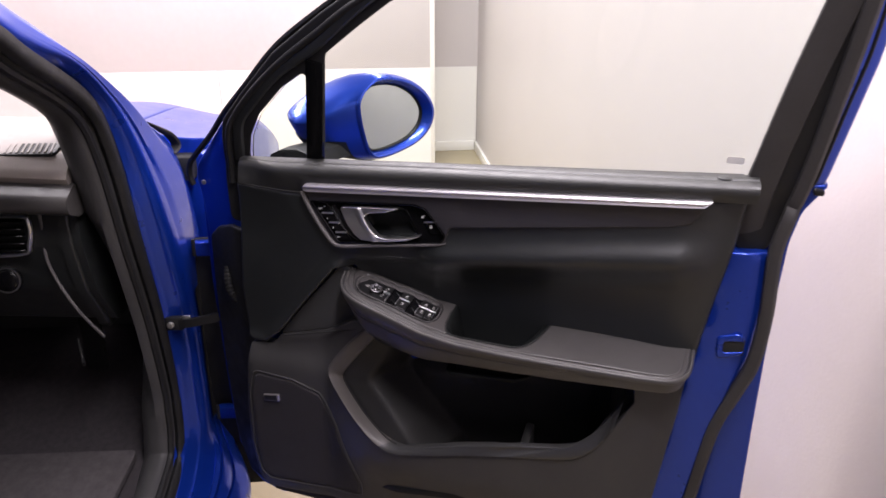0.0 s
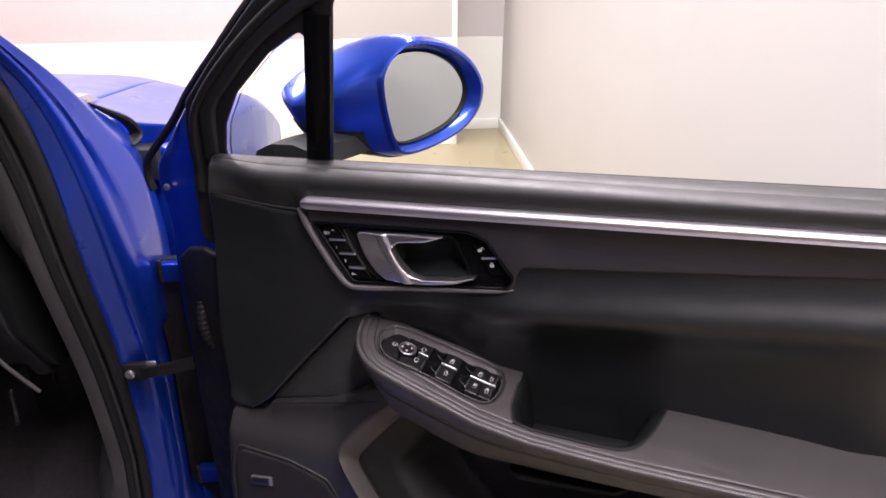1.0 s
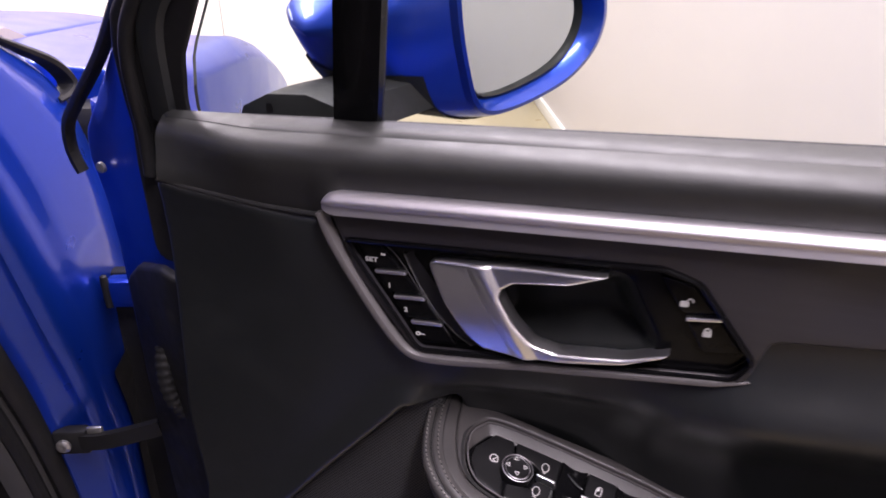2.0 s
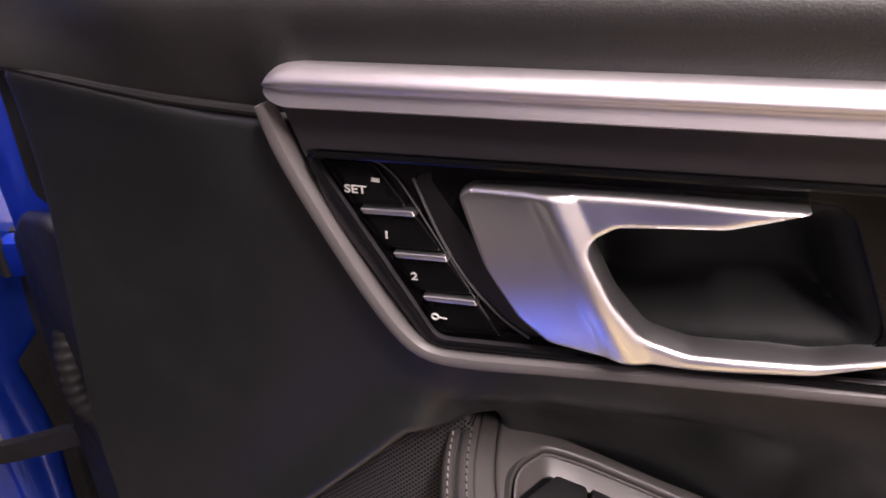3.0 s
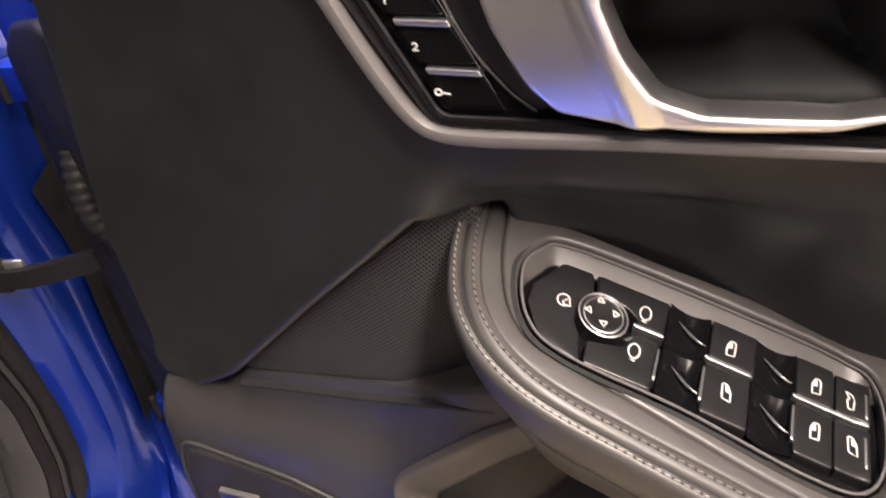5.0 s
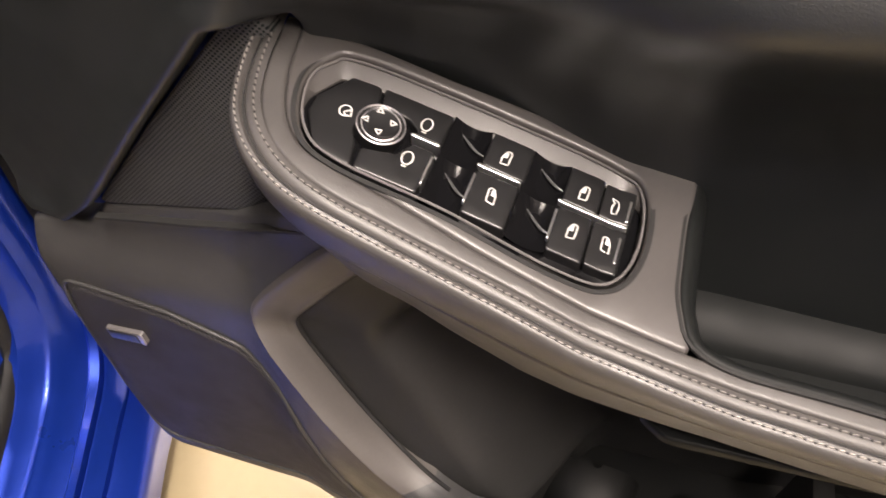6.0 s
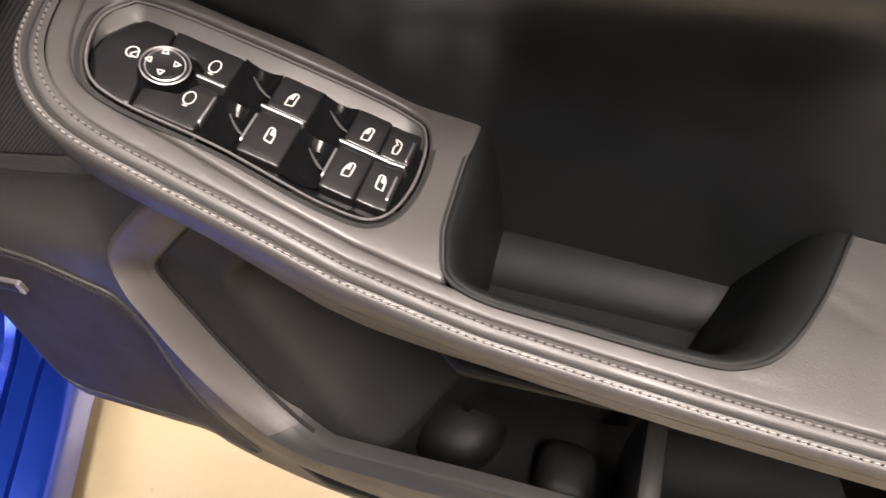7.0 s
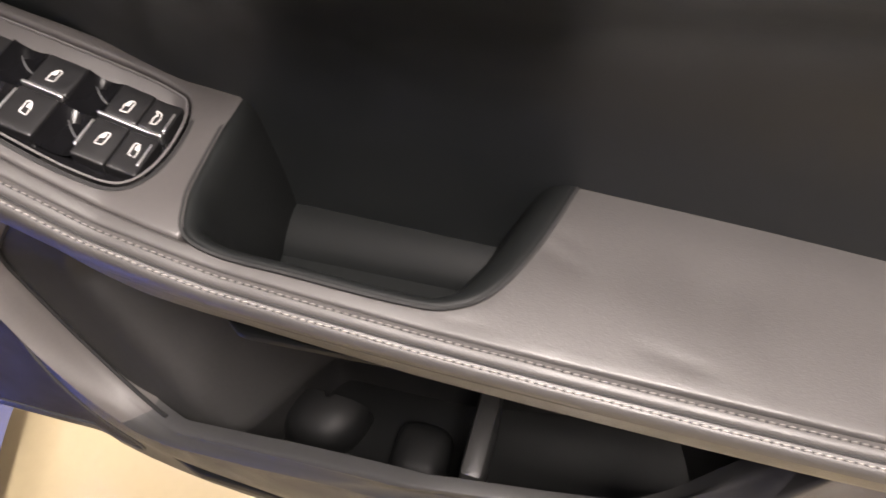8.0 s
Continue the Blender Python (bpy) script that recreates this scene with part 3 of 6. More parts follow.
def build_outside(car):
    """The closed rest of the body: sides, nose, tail, side windows and wheels."""
    def arch(u, r=0.40):
        return [(u + r * math.cos(a), 0.28 + r * math.sin(a)) for a in np.linspace(-0.1, math.pi + 0.1, 18)]

    def side(name, outline, w, flip, mat, label, bow=0.05, lean=0.0):
        ob = part(name, patch(even(np.array(outline + outline[:1]), 0.03, True), lambda u, z: bow * ((z - 0.62) / 0.4) ** 2 + lean * max(0.0, z - 1.0), 0.08, 0.008, 0.03), mat, car, label)
        ob.matrix_basis = Matrix.Translation((0, w, 0)) @ Matrix.Diagonal((1, 1 if flip else -1, 1, 1))
        return ob

    rear = [(1.36, 0.20), (1.36, 1.02), (2.9, 1.04), (3.10, 0.95), (3.18, 0.60), (3.10, 0.28), (2.66, 0.24)] + arch(2.25)
    side("rear_side", rear, -0.02, False, BLUE, "blue rear door and rear wing")
    front = [(-0.20, 0.22), (-0.20, 0.88), (-0.9, 0.72), (-1.12, 0.60), (-1.10, 0.30), (-1.02, 0.24)] + arch(-0.60, 0.385)
    side("front_side", front, -0.03, False, BLUE, "blue side of the front wing")
    far = [(-1.12, 0.60), (-1.10, 0.30), (-1.02, 0.24)] + arch(-0.60)[::-1] + [(0.0, 0.20), (1.7, 0.20)] + arch(2.25)[::-1] + [(2.66, 0.24), (3.10, 0.28), (3.18, 0.60), (3.10, 0.95), (2.9, 1.04), (-0.2, 0.98), (-0.9, 0.74)]
    side("far_body_side", far, -1.88, True, BLUE, "blue far side of the body")
    glass = [(1.36, 1.02), (1.36, 1.50), (2.40, 1.50), (2.85, 1.04)]
    side("rear_side_window", glass, -0.045, False, GLOSS, "dark tinted rear side windows", 0.0, 0.42)
    side("far_side_window", [(-0.1, 1.0), (0.62, 1.46), (0.9, 1.50), (2.40, 1.50), (2.85, 1.04)], -1.855, True, GLOSS, "dark tinted far side windows", 0.0, 0.42)
    tail = [(2.45, 1.55), (2.72, 1.42), (2.98, 1.12), (3.10, 1.00), (3.20, 0.75), (3.22, 0.50), (3.16, 0.30), (2.9, 0.22)]
    part("tail", loft([[(u - 0.10 * (2 * a - 1) ** 4, -0.05 - 1.80 * a, z) for u, z in tail] for a in np.linspace(0, 1, 15)]), BLUE, car, "blue tailgate and rear bumper")
    nose = [(-1.13, 0.66), (-1.24, 0.63), (-1.33, 0.54), (-1.36, 0.40), (-1.30, 0.24), (-1.0, 0.18)]
    part("nose", loft([[(u + 0.16 * (2 * a - 1) ** 4, -0.05 - 1.80 * a, z - 0.02 * (2 * a - 1) ** 4) for u, z in nose] for a in np.linspace(0, 1, 17)]), BLUE, car, "blue front bumper")
    part("underbody", box((-1.1, -1.78, 0.10), (3.0, -0.14, 0.16), 0.01), HARD, car, "black underbody")
    for u in (-0.60, 2.25):
        for w, s in ((-0.06, -1), (-1.84, 1)):
            m = pose(u, w, 0.275, 90 * s, 0, 0)
            wheel = part("wheel", turned([(0.235, -0.235), (0.33, -0.235), (0.352, -0.20), (0.355, -0.12), (0.352, -0.04), (0.33, -0.006), (0.245, 0.0), (0.235, -0.02), (0.235, -0.235)], 48, m=m), RUBBER, car, "black tyre")
            part("rim", turned([(0.235, -0.02), (0.226, -0.03), (0.19, -0.05), (0.07, -0.035), (0.06, -0.015), (0.0, -0.012)], 40, m=m), ALU, wheel, "silver wheel rim")


def build_cabin(car):
    """Dashboard, footwell and carpet, seen through the open doorway."""
    def across(profile, w0, w1, n=14, sag=0.03):
        return loft([[(u, w0 + (w1 - w0) * a, z + sag * math.sin(math.pi * a)) for u, z in profile] for a in np.linspace(0, 1, n)], True)
    top = rounded([(-0.40, 0.99), (-0.30, 1.035), (-0.05, 1.06), (0.12, 1.045), (0.165, 1.01), (0.15, 0.985), (0.05, 0.985), (-0.40, 0.95)], 0.015, 0.012)
    part("dash_top", across(top, -0.215, -1.62), DASH, car, "light grey leather dashboard top")
    pad = rounded([(0.06, 0.995), (0.165, 0.992), (0.205, 0.975), (0.205, 0.945), (0.16, 0.925), (0.06, 0.93)], 0.016, 0.008)
    part("dash_pad", across(pad, -0.205, -1.62), LEATHER, car, "black padded dashboard edge")
    face = rounded([(-0.2, 0.935), (0.15, 0.935), (0.155, 0.86), (0.13, 0.74), (0.05, 0.62), (-0.2, 0.60)], 0.02, 0.012)
    part("dash_face", across(face, -0.215, -1.62), SOFT, car, "black dashboard front")
    rim = [(0.16, -0.50, 0.930), (0.163, -0.33, 0.930), (0.165, -0.308, 0.915), (0.162, -0.318, 0.865), (0.158, -0.345, 0.842), (0.155, -0.50, 0.838)]
    vent = part("air_vent", sweep(spline(rim, 0.006), ring(0.005, 8), up=(1, 0, 0)), CHROME, car, "chrome rim of the side air vent")
    for k in range(5):
        z = 0.852 + 0.016 * k
        part("slat", box((0.146, -0.50, z), (0.168, -0.326, z + 0.003), 0.001, 1), GLOSS, vent)
    part("vent_back", box((0.12, -0.50, 0.838), (0.148, -0.318, 0.93), 0.003), GLOSS, vent)
    grille = part("demister_grille", patch(rounded([(0.060, -0.250), (0.125, -0.245), (0.125, -0.365), (0.060, -0.365)], 0.012, 0.004), lambda u, w: 1.0625 - 0.10 * max(0, u - 0.02), 0.02, 0.002, 0.004, axis="z"), RUBBER, car, "dark demister grille in the dashboard top")
    for k in range(9):
        w = -0.358 + 0.0115 * k
        rows = [(0.066, w, 1.0585), (0.119, w + 0.012, 1.0532)]
        part("slat", sweep(even(np.array(rows), 0.02), [(-0.0022, -0.001), (-0.0022, 0.0016), (0.0022, 0.0016), (0.0022, -0.001)]), DASH, grille)
    knob = part("light_switch", turned([(0.0, 0.0), (0.031, 0.0), (0.031, 0.004), (0.027, 0.006), (0.024, 0.006), (0.022, 0.016), (0.018, 0.019), (0.0, 0.019)], 32, m=pose(0.142, -0.392, 0.775, 0, 78, 0)), GLOSS, car, "round light switch with chrome ring")
    part("knob_ring", turned([(0.0255, 0.0055), (0.029, 0.0055), (0.029, 0.0075), (0.0255, 0.0075), (0.0255, 0.0055)], 32, m=pose(0.142, -0.392, 0.775, 0, 78, 0)), CHROME, knob, "chrome ring")
    seam = spline([(0.185, -0.272, 0.945), (0.150, -0.292, 0.895), (0.150, -0.295, 0.81), (0.135, -0.268, 0.70), (0.098, -0.236, 0.60)], 0.01)
    part("end_trim", sweep(seam, ring(0.0035, 8), up=(0, 1, 0)), SATIN, car, "grey trim line on the dashboard end")
    part("dash_end", patch(rounded([(0.155, 0.945), (0.16, 0.86), (0.135, 0.74), (0.05, 0.60), (-0.15, 0.60), (-0.15, 0.945)], 0.02, 0.012), lambda u, z: 0.0, 0.03, 0.006, 0.02), SOFT, car, "black dashboard end panel").matrix_basis = pose(0, -0.232, 0, 0, 0, 0) @ Matrix.Diagonal((1, -1, 1, 1))
    part("footwell_carpet", patch(rounded([(-0.42, -0.20), (1.3, -0.15), (1.3, -1.62), (-0.42, -1.62)], 0.03, 0.03), lambda u, w: 0.20 + 0.16 * float(step01(0.0, -0.40, u)), 0.05, 0.01, 0.03, axis="z"), CARPET, car, "black footwell carpet")
    mat_ = rounded([(0.05, -0.235), (0.55, -0.235), (0.55, -0.70), (0.045, -0.70)], 0.02, 0.01)
    part("floor_mat", patch(mat_, lambda u, w: 0.232, 0.03, 0.004, 0.014, axis="z"), MATTING, car, "black carpet floor mat")
    part("pedal", box((-0.21, -0.43, 0.33), (-0.19, -0.375, 0.50), 0.005), RUBBER, car, "black rubber pedal")
    lev = spline([(0.02, -0.335, 0.54), (0.03, -0.33, 0.555), (0.04, -0.325, 0.535), (0.05, -0.32, 0.515), (0.07, -0.31, 0.508)], 0.006)
    part("bonnet_lever", sweep(lev, ring(0.004, 8), up=(0, 1, 0.01)), RUBBER, car, "black bonnet release lever")
    part("seat_base", patch(rounded([(0.55, -0.28), (1.05, -0.28), (1.05, -0.78), (0.55, -0.78)], 0.06, 0.02), lambda u, w: 0.62 - 0.05 * (u - 0.55), 0.05, 0.04, 0.25, axis="z"), LEATHER, car, "black leather front seat")


# ---- the open door: x from its hinge edge to its rear edge, y outwards, z up ----
DOOR = pose(0, 0, LIFT)


def belt(x):
    return 1.050 + 0.0535 * x


def lean_y(z):
    """The window plane leans inwards with height."""
    return 0.06 - 0.2 * (z - 1.05)


def arm_top(x, y=0.0):
    return float(np.interp(x, [0.2, 0.25, 0.30, 0.36, 0.43, 0.5, 0.6, 0.95], [0.842, 0.837, 0.826, 0.810, 0.790, 0.781, 0.777, 0.775])) + 0.10 * y


def card_low(x, z):
    """Lower door card: it swells towards the cabin past the speaker."""
    swell = float(np.interp(x, [0.165, 0.178, 0.192, 0.211, 0.231, 0.256, 0.280, 0.300, 0.337, 0.375, 0.46, 0.60, 0.74, 0.80], [0.0, 0.03, 0.12, 0.33, 0.48, 0.65, 0.78, 0.87, 0.99, 1.06, 1.16, 1.26, 1.14, 1.0])) * float(step01(0.705, 0.58, z) if x < 0.45 else 1.0)
    return -0.055 * swell + 0.030 * float(step01(0.46, 0.27, z)) * swell + 0.045 * float(step01(0.78, 0.92, x)) - 0.005 + 0.012 * float(step01(0.0, -0.04, x)) + 0.016 * float(step01(0.585, 0.66, z)) * float(step01(0.25, 0.17, x))


def front_bend(x, z):
    """The card turns back towards the hinge along a bowed line."""
    d = float(np.interp(z, [0.64, 0.70, 0.766, 0.807, 0.851, 0.889, 0.92, 0.946, 0.981, 1.0], [0.062, 0.075, 0.093, 0.112, 0.129, 0.144, 0.148, 0.143, 0.125, 0.105])) - x
    soft = 0.009 * math.log1p(math.exp(min(40.0, d / 0.009)))
    return 0.17 * soft


def card_high(x, z):
    """Upper door card: a soft ledge under the insert, a hollow over the armrest."""
    hollow = float(np.interp(x, [0.5, 0.66, 0.81, 0.92], [0.028, 0.022, 0.016, 0.008])) * float(step01(0.945, 0.80, z - 0.11 * (x - 0.45))) * float(step01(0.20, 0.30, x))
    d = z - 0.900 - 0.135 * (x - 0.45)
    ledge = -0.023 * math.exp(-(d / (0.027 if d > 0 else 0.036)) ** 2) * float(step01(0.36, 0.47, x)) * float(step01(0.94, 0.86, x))
    fold = 0.011 * float(step01(0.003, -0.008, z - 0.8755 - 0.12 * (x - 0.30))) * float(step01(0.43, 0.33, x)) * float(step01(0.225, 0.255, x))
    return 0.003 + hollow + fold + ledge + front_bend(x, z) + 0.018 * float(step01(0.86, 0.97, x))


def build_shell(door):
    """Painted steel shell with the outer skin, the rear shut face and the window frame."""
    edge = [(-0.105, 1.066), (-0.155, 1.018), (-0.174, 0.993), (-0.179, 0.965), (-0.168, 0.92), (-0.163, 0.84), (-0.165, 0.70), (-0.165, 0.45), (-0.16, 0.26), (-0.12, 0.165), (0.0, 0.160), (0.10, 0.180), (0.5, 0.195), (0.88, 0.20), (0.93, 0.26), (0.945, 0.426),
            (0.968, 0.60), (0.993, 0.696), (1.014, 0.761), (1.020, 0.855), (1.017, 0.960), (1.012, 0.972), (0.955, 0.968), (0.92, 0.99), (0.6, 1.0), (0.2, 1.0), (0.02, 1.015), (-0.02, 1.03), (-0.036, 1.06), (-0.046, 1.115), (-0.056, 1.113)]
    def hump_end(x, z):
        b = float(np.interp(z, [0.27, 0.431, 0.55, 0.662, 0.75, 0.8, 0.98], [0.850, 0.880, 0.893, 0.906, 0.914, 0.929, 0.958]))
        return float(step01(b - 0.012, b - 0.045, x))
    def inner(x, z):
        return 0.034 + float(np.interp(x, [-0.19, -0.148, -0.05, 0.0, 0.09, 0.12], [0.094, 0.084, 0.036, 0.026, 0.026, 0.0])) + 0.012 * float(step01(0.98, 1.02, x)) + 0.066 * float(step01(0.0, 0.10, x)) * hump_end(x, z) * float(step01(0.24, 0.32, z))
    part("inner_panel", patch(even(np.array(edge + edge[:1]), 0.012, True), inner, 0.03, 0.006, 0.03), BLUE, door, "blue painted inner steel panel")
    skin = [(-0.175, 1.02), (-0.185, 0.70), (-0.18, 0.40), (-0.17, 0.22), (-0.12, 0.15), (0.1, 0.15), (1.03, 0.165), (1.055, 0.28), (1.057, 0.415), (1.052, 0.585), (1.049, 0.726),
            (1.047, 0.879), (1.049, 0.977), (1.060, 1.036), (1.085, 1.075), (1.093, 1.088), (1.02, 1.075), (0.92, 1.045), (0.6, 1.025), (0.0, 0.995)]
    def outer(x, z):
        return 0.082 + 0.055 * float(step01(-0.05, -0.17, x)) + 0.035 * float(step01(0.0, 0.10, x)) * float(step01(1.0, 0.90, x))
    part("outer_skin", patch(even(np.array(skin + skin[:1]), 0.012, True), outer, 0.04, 0.004, 0.05), BLUE, door, "blue painted outer skin with folded edge")
    seal = spline([(1.075, 1.40), (1.062, 1.25), (1.046, 1.10), (1.030, 1.02), (1.024, 0.965), (1.029, 0.86), (1.024, 0.76), (1.004, 0.69), (0.977, 0.60), (0.957, 0.43), (0.94, 0.28), (0.88, 0.215), (0.5, 0.20), (0.0, 0.205)], 0.012)
    path = [(x, 0.040 if z < 1.05 else lean_y(z) - 0.012, z) for x, z in seal]
    part("door_seal", sweep(path, [(0.013, 0), (0.011, 0.008), (0.004, 0.012), (-0.005, 0.012), (-0.011, 0.006), (-0.012, -0.004), (0.012, -0.004)], up=(0, -1, 0)), SEALMAT, door, "grey-black rubber door seal")
    # shade deep in the hinge gap, put in as a black sheet
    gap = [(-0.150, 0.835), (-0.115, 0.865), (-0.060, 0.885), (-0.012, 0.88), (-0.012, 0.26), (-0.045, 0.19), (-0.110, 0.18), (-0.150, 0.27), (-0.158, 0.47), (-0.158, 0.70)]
    part("hinge_gap_lining", patch(rounded(gap, 0.02, 0.008), lambda x, z: inner(x, z) - 0.010, 0.02, 0.005, 0.008), RUBBER, door, "black sheet for the shade on the hinge side of the door")
    band = spline([(-0.183, 0.116, 0.950), (-0.188, 0.114, 0.972), (-0.180, 0.110, 1.002), (-0.150, 0.100, 1.031), (-0.098, 0.088, 1.080), (-0.042, 0.066, 1.136), (0.028, 0.036, 1.194), (0.122, 0.018, 1.281), (0.232, 0.004, 1.353), (0.36, -0.010, 1.428), (0.50, -0.020, 1.475)], 0.012)
    part("front_edge_seal", sweep(band, [(-0.005, -0.006), (-0.005, 0.002), (-0.002, 0.004), (0.002, 0.004), (0.005, 0.0), (0.005, -0.006)], up=(0, -1, 0)), RUBBER, door, "black rubber seal along the front edge of the door")
    boot = spline([(-0.100, 0.090, 0.770), (-0.096, 0.080, 0.745), (-0.090, 0.076, 0.715), (-0.080, 0.082, 0.690)], 0.0022)
    wave = [1.0 + 0.08 * math.sin(k * 1.57) for k in range(len(boot))]
    part("cable_boot", sweep(boot, ring(0.010, 14), up=(0, -1, 0.1), scale=wave), RUBBER, door, "ribbed black rubber cable boot")
    # latch opening and its catch
    part("latch_plate", patch(rounded([(0.955, 0.805), (0.998, 0.818), (1.004, 0.775), (0.958, 0.757)], 0.012, 0.003), lambda x, z: 0.030, 0.02, 0.004, 0.006, holes=[rounded([(0.968, 0.796), (1.003, 0.802), (1.003, 0.781), (0.968, 0.774)], 0.004, 0.003)], hole_r=0.003, hole_rim=0.02), BLUE, door, "blue raised latch surround")
    part("latch", box((0.966, 0.0325, 0.772), (1.003, 0.0355, 0.803), 0.001), HOLE, door, "dark latch opening")
    part("screw", turned([(0.0, 0.0), (0.006, 0.0), (0.0055, 0.003), (0.003, 0.004), (0.0, 0.0035)], 12, at=(-0.150, 0.112, 0.961), m=pose(0, 0, 0, 90, 0, 0)), STEEL, door, "steel screw")

    # window frame: front post with the quarter light, rear post, top rail
    outline = [(0.01, 0.90), (-0.053, 0.90), (-0.053, 0.997), (-0.047, 1.060), (-0.041, 1.098), (-0.030, 1.128), (0.022, 1.182), (0.113, 1.268), (0.222, 1.341), (0.320, 1.398), (0.42, 1.445), (0.60, 1.485), (0.85, 1.50), (1.03, 1.495), (1.09, 1.465),
               (1.082, 1.381), (1.069, 1.269), (1.045, 1.09), (1.026, 1.013), (1.01, 0.965), (0.955, 0.965), (0.961, 1.07), (0.6, 1.04), (0.2, 1.02), (0.03, 1.01)]
    quarter = [(0.014, 1.030), (0.017, 1.060), (0.028, 1.098), (0.058, 1.145), (0.120, 1.202), (0.181, 1.240), (0.143, 1.030)]
    main = [(0.182, 1.035), (0.222, 1.270), (0.299, 1.324), (0.357, 1.362), (0.45, 1.405), (0.61, 1.448), (0.84, 1.462), (0.99, 1.458), (1.028, 1.43), (1.018, 1.379), (0.991, 1.256), (0.961, 1.107), (0.951, 1.045)]
    def fr(x, z):
        return min(0.056, lean_y(z) - 0.008)
    part("window_frame", patch(rounded(outline, 0.02, 0.008), fr, 0.03, 0.006, 0.045, holes=[rounded(quarter, 0.012, 0.006), rounded(main, 0.012, 0.008)], hole_r=0.0015, hole_rim=0.003), RUBBER, door, "black window frame with quarter light divider")
    rib = spline([(-0.034, 0.99), (-0.030, 1.05), (-0.018, 1.105), (0.008, 1.143), (0.058, 1.193), (0.128, 1.25), (0.208, 1.303), (0.30, 1.362), (0.43, 1.425), (0.60, 1.468), (0.85, 1.482), (1.02, 1.478)], 0.012)
    part("frame_seal", sweep([(x, min(0.056, lean_y(z) - 0.008) - 0.003, z) for x, z in rib], ring(0.0065, 10), up=(0, -1, 0)), RUBBER, door, "black rubber frame seal")
    cover = [(0.004, 1.03), (0.020, 1.11), (0.058, 1.155), (0.118, 1.211), (0.178, 1.250), (0.213, 1.270), (0.292, 1.330), (0.352, 1.371)]
    part("post_trim", sweep([(x - 0.012, lean_y(z) - 0.010, z + 0.012) for x, z in spline(cover, 0.012)], [(-0.012, 0), (-0.009, 0.005), (0.0, 0.007), (0.009, 0.005), (0.012, 0)], up=(0, -1, 0)), SOFT, door, "soft black post trim")
    rear = spline([(0.973, 0.966), (0.976, 0.99), (0.985, 1.09), (1.013, 1.25), (1.043, 1.39), (1.052, 1.44)], 0.012)
    part("rear_post_trim", sweep([(x, lean_y(z) - 0.009, z) for x, z in rear], [(-0.026, 0), (-0.024, 0.004), (-0.010, 0.006), (0.004, 0.005), (0.020, 0.003), (0.022, 0)], up=(0, -1, 0)), SEALMAT, door, "dark grey rear post trim")
    divider = [(0.163, 1.035), (0.2015, 1.256)]
    part("divider_post", sweep([(x, lean_y(z) - 0.010, z) for x, z in even(np.array(divider), 0.02)], [(-0.0185, -0.004), (-0.0175, 0.002), (-0.010, 0.004), (0.010, 0.004), (0.0175, 0.002), (0.0185, -0.004)], up=(0, -1, 0)), GLOSS, door, "gloss black quarter light divider")
    # painted strip outside the frame
    blue1 = spline([(0.42, 1.452), (0.60, 1.500), (0.85, 1.515), (1.05, 1.51), (1.108, 1.47), (1.115, 1.40), (1.115, 1.308), (1.106, 1.231), (1.088, 1.10), (1.084, 1.085)], 0.014)
    blue0 = spline([(0.42, 1.430), (0.60, 1.478), (0.85, 1.492), (1.02, 1.488), (1.075, 1.455), (1.07, 1.39), (1.062, 1.30), (1.05, 1.22), (1.036, 1.10), (1.03, 1.085)], 0.014)
    n = 90
    def resample(q):
        return even(q, np.linalg.norm(np.diff(q, axis=0), axis=1).sum() / n)
    rows = []
    for a, b in zip(resample(blue1), resample(blue0)):
        y0, y1 = lean_y(b[1]) + 0.004, lean_y(a[1]) + 0.034
        rows.append([(a[0], y1 + 0.02, a[1]), (a[0], y1 + 0.004, a[1]), (a[0] * 0.97 + b[0] * 0.03, y1, a[1] * 0.97 + b[1] * 0.03), (a[0] * 0.9 + b[0] * 0.1, y1 - 0.003, a[1] * 0.9 + b[1] * 0.1),
                     (a[0] * 0.45 + b[0] * 0.55, 0.5 * (y0 + y1), a[1] * 0.45 + b[1] * 0.55), (b[0], y0, b[1])])
    part("frame_skin", loft(rows), BLUE, door, "blue painted window frame outside")
    line = [(0.5 * (a[0] + b[0]) + 0.004, 0.5 * (lean_y(a[1]) + lean_y(b[1])) + 0.012, 0.5 * (a[1] + b[1])) for a, b in list(zip(resample(blue1), resample(blue0)))[48:]]
    part("skin_seal", sweep(line, ring(0.0030, 8), up=(0, -1, 0)), RUBBER, door, "black line along the frame skin")
    part("edge_cap", box((1.068, 0.068, 1.070), (1.084, 0.084, 1.080), 0.003), RUBBER, door, "black edge cap")
    # panes
    def pane_y(x, z):
        return lean_y(z) + 0.006
    for name, o in (("quarter_pane", quarter), ("window_pane", main)):
        q = np.array(o)
        q = q + (q - q.mean(0)) * 0.03
        ob = part(name, patch(rounded(q, 0.012, 0.015), pane_y, 0.08, 0, 0.004), GLASSMAT, door, "clear glass pane")
        ob.visible_shadow = False
    part("glass_mark", patch(rounded([(0.925, 1.118), (0.952, 1.118), (0.952, 1.130), (0.925, 1.130)], 0.001, 0.004), lambda x, z: pane_y(x, z) - 0.001, 0.02, 0, 0), material("etched_glass", (0.74, 0.73, 0.70), 0.7), door, "etched maker's mark as a plain bar")
    part("glass_mark", patch(rounded([(0.082, 1.053), (0.088, 1.053), (0.088, 1.061), (0.082, 1.061)], 0.001, 0.003), lambda x, z: pane_y(x, z) - 0.001, 0.02, 0, 0), RUBBER, door, "dark etched mark as a plain bar")


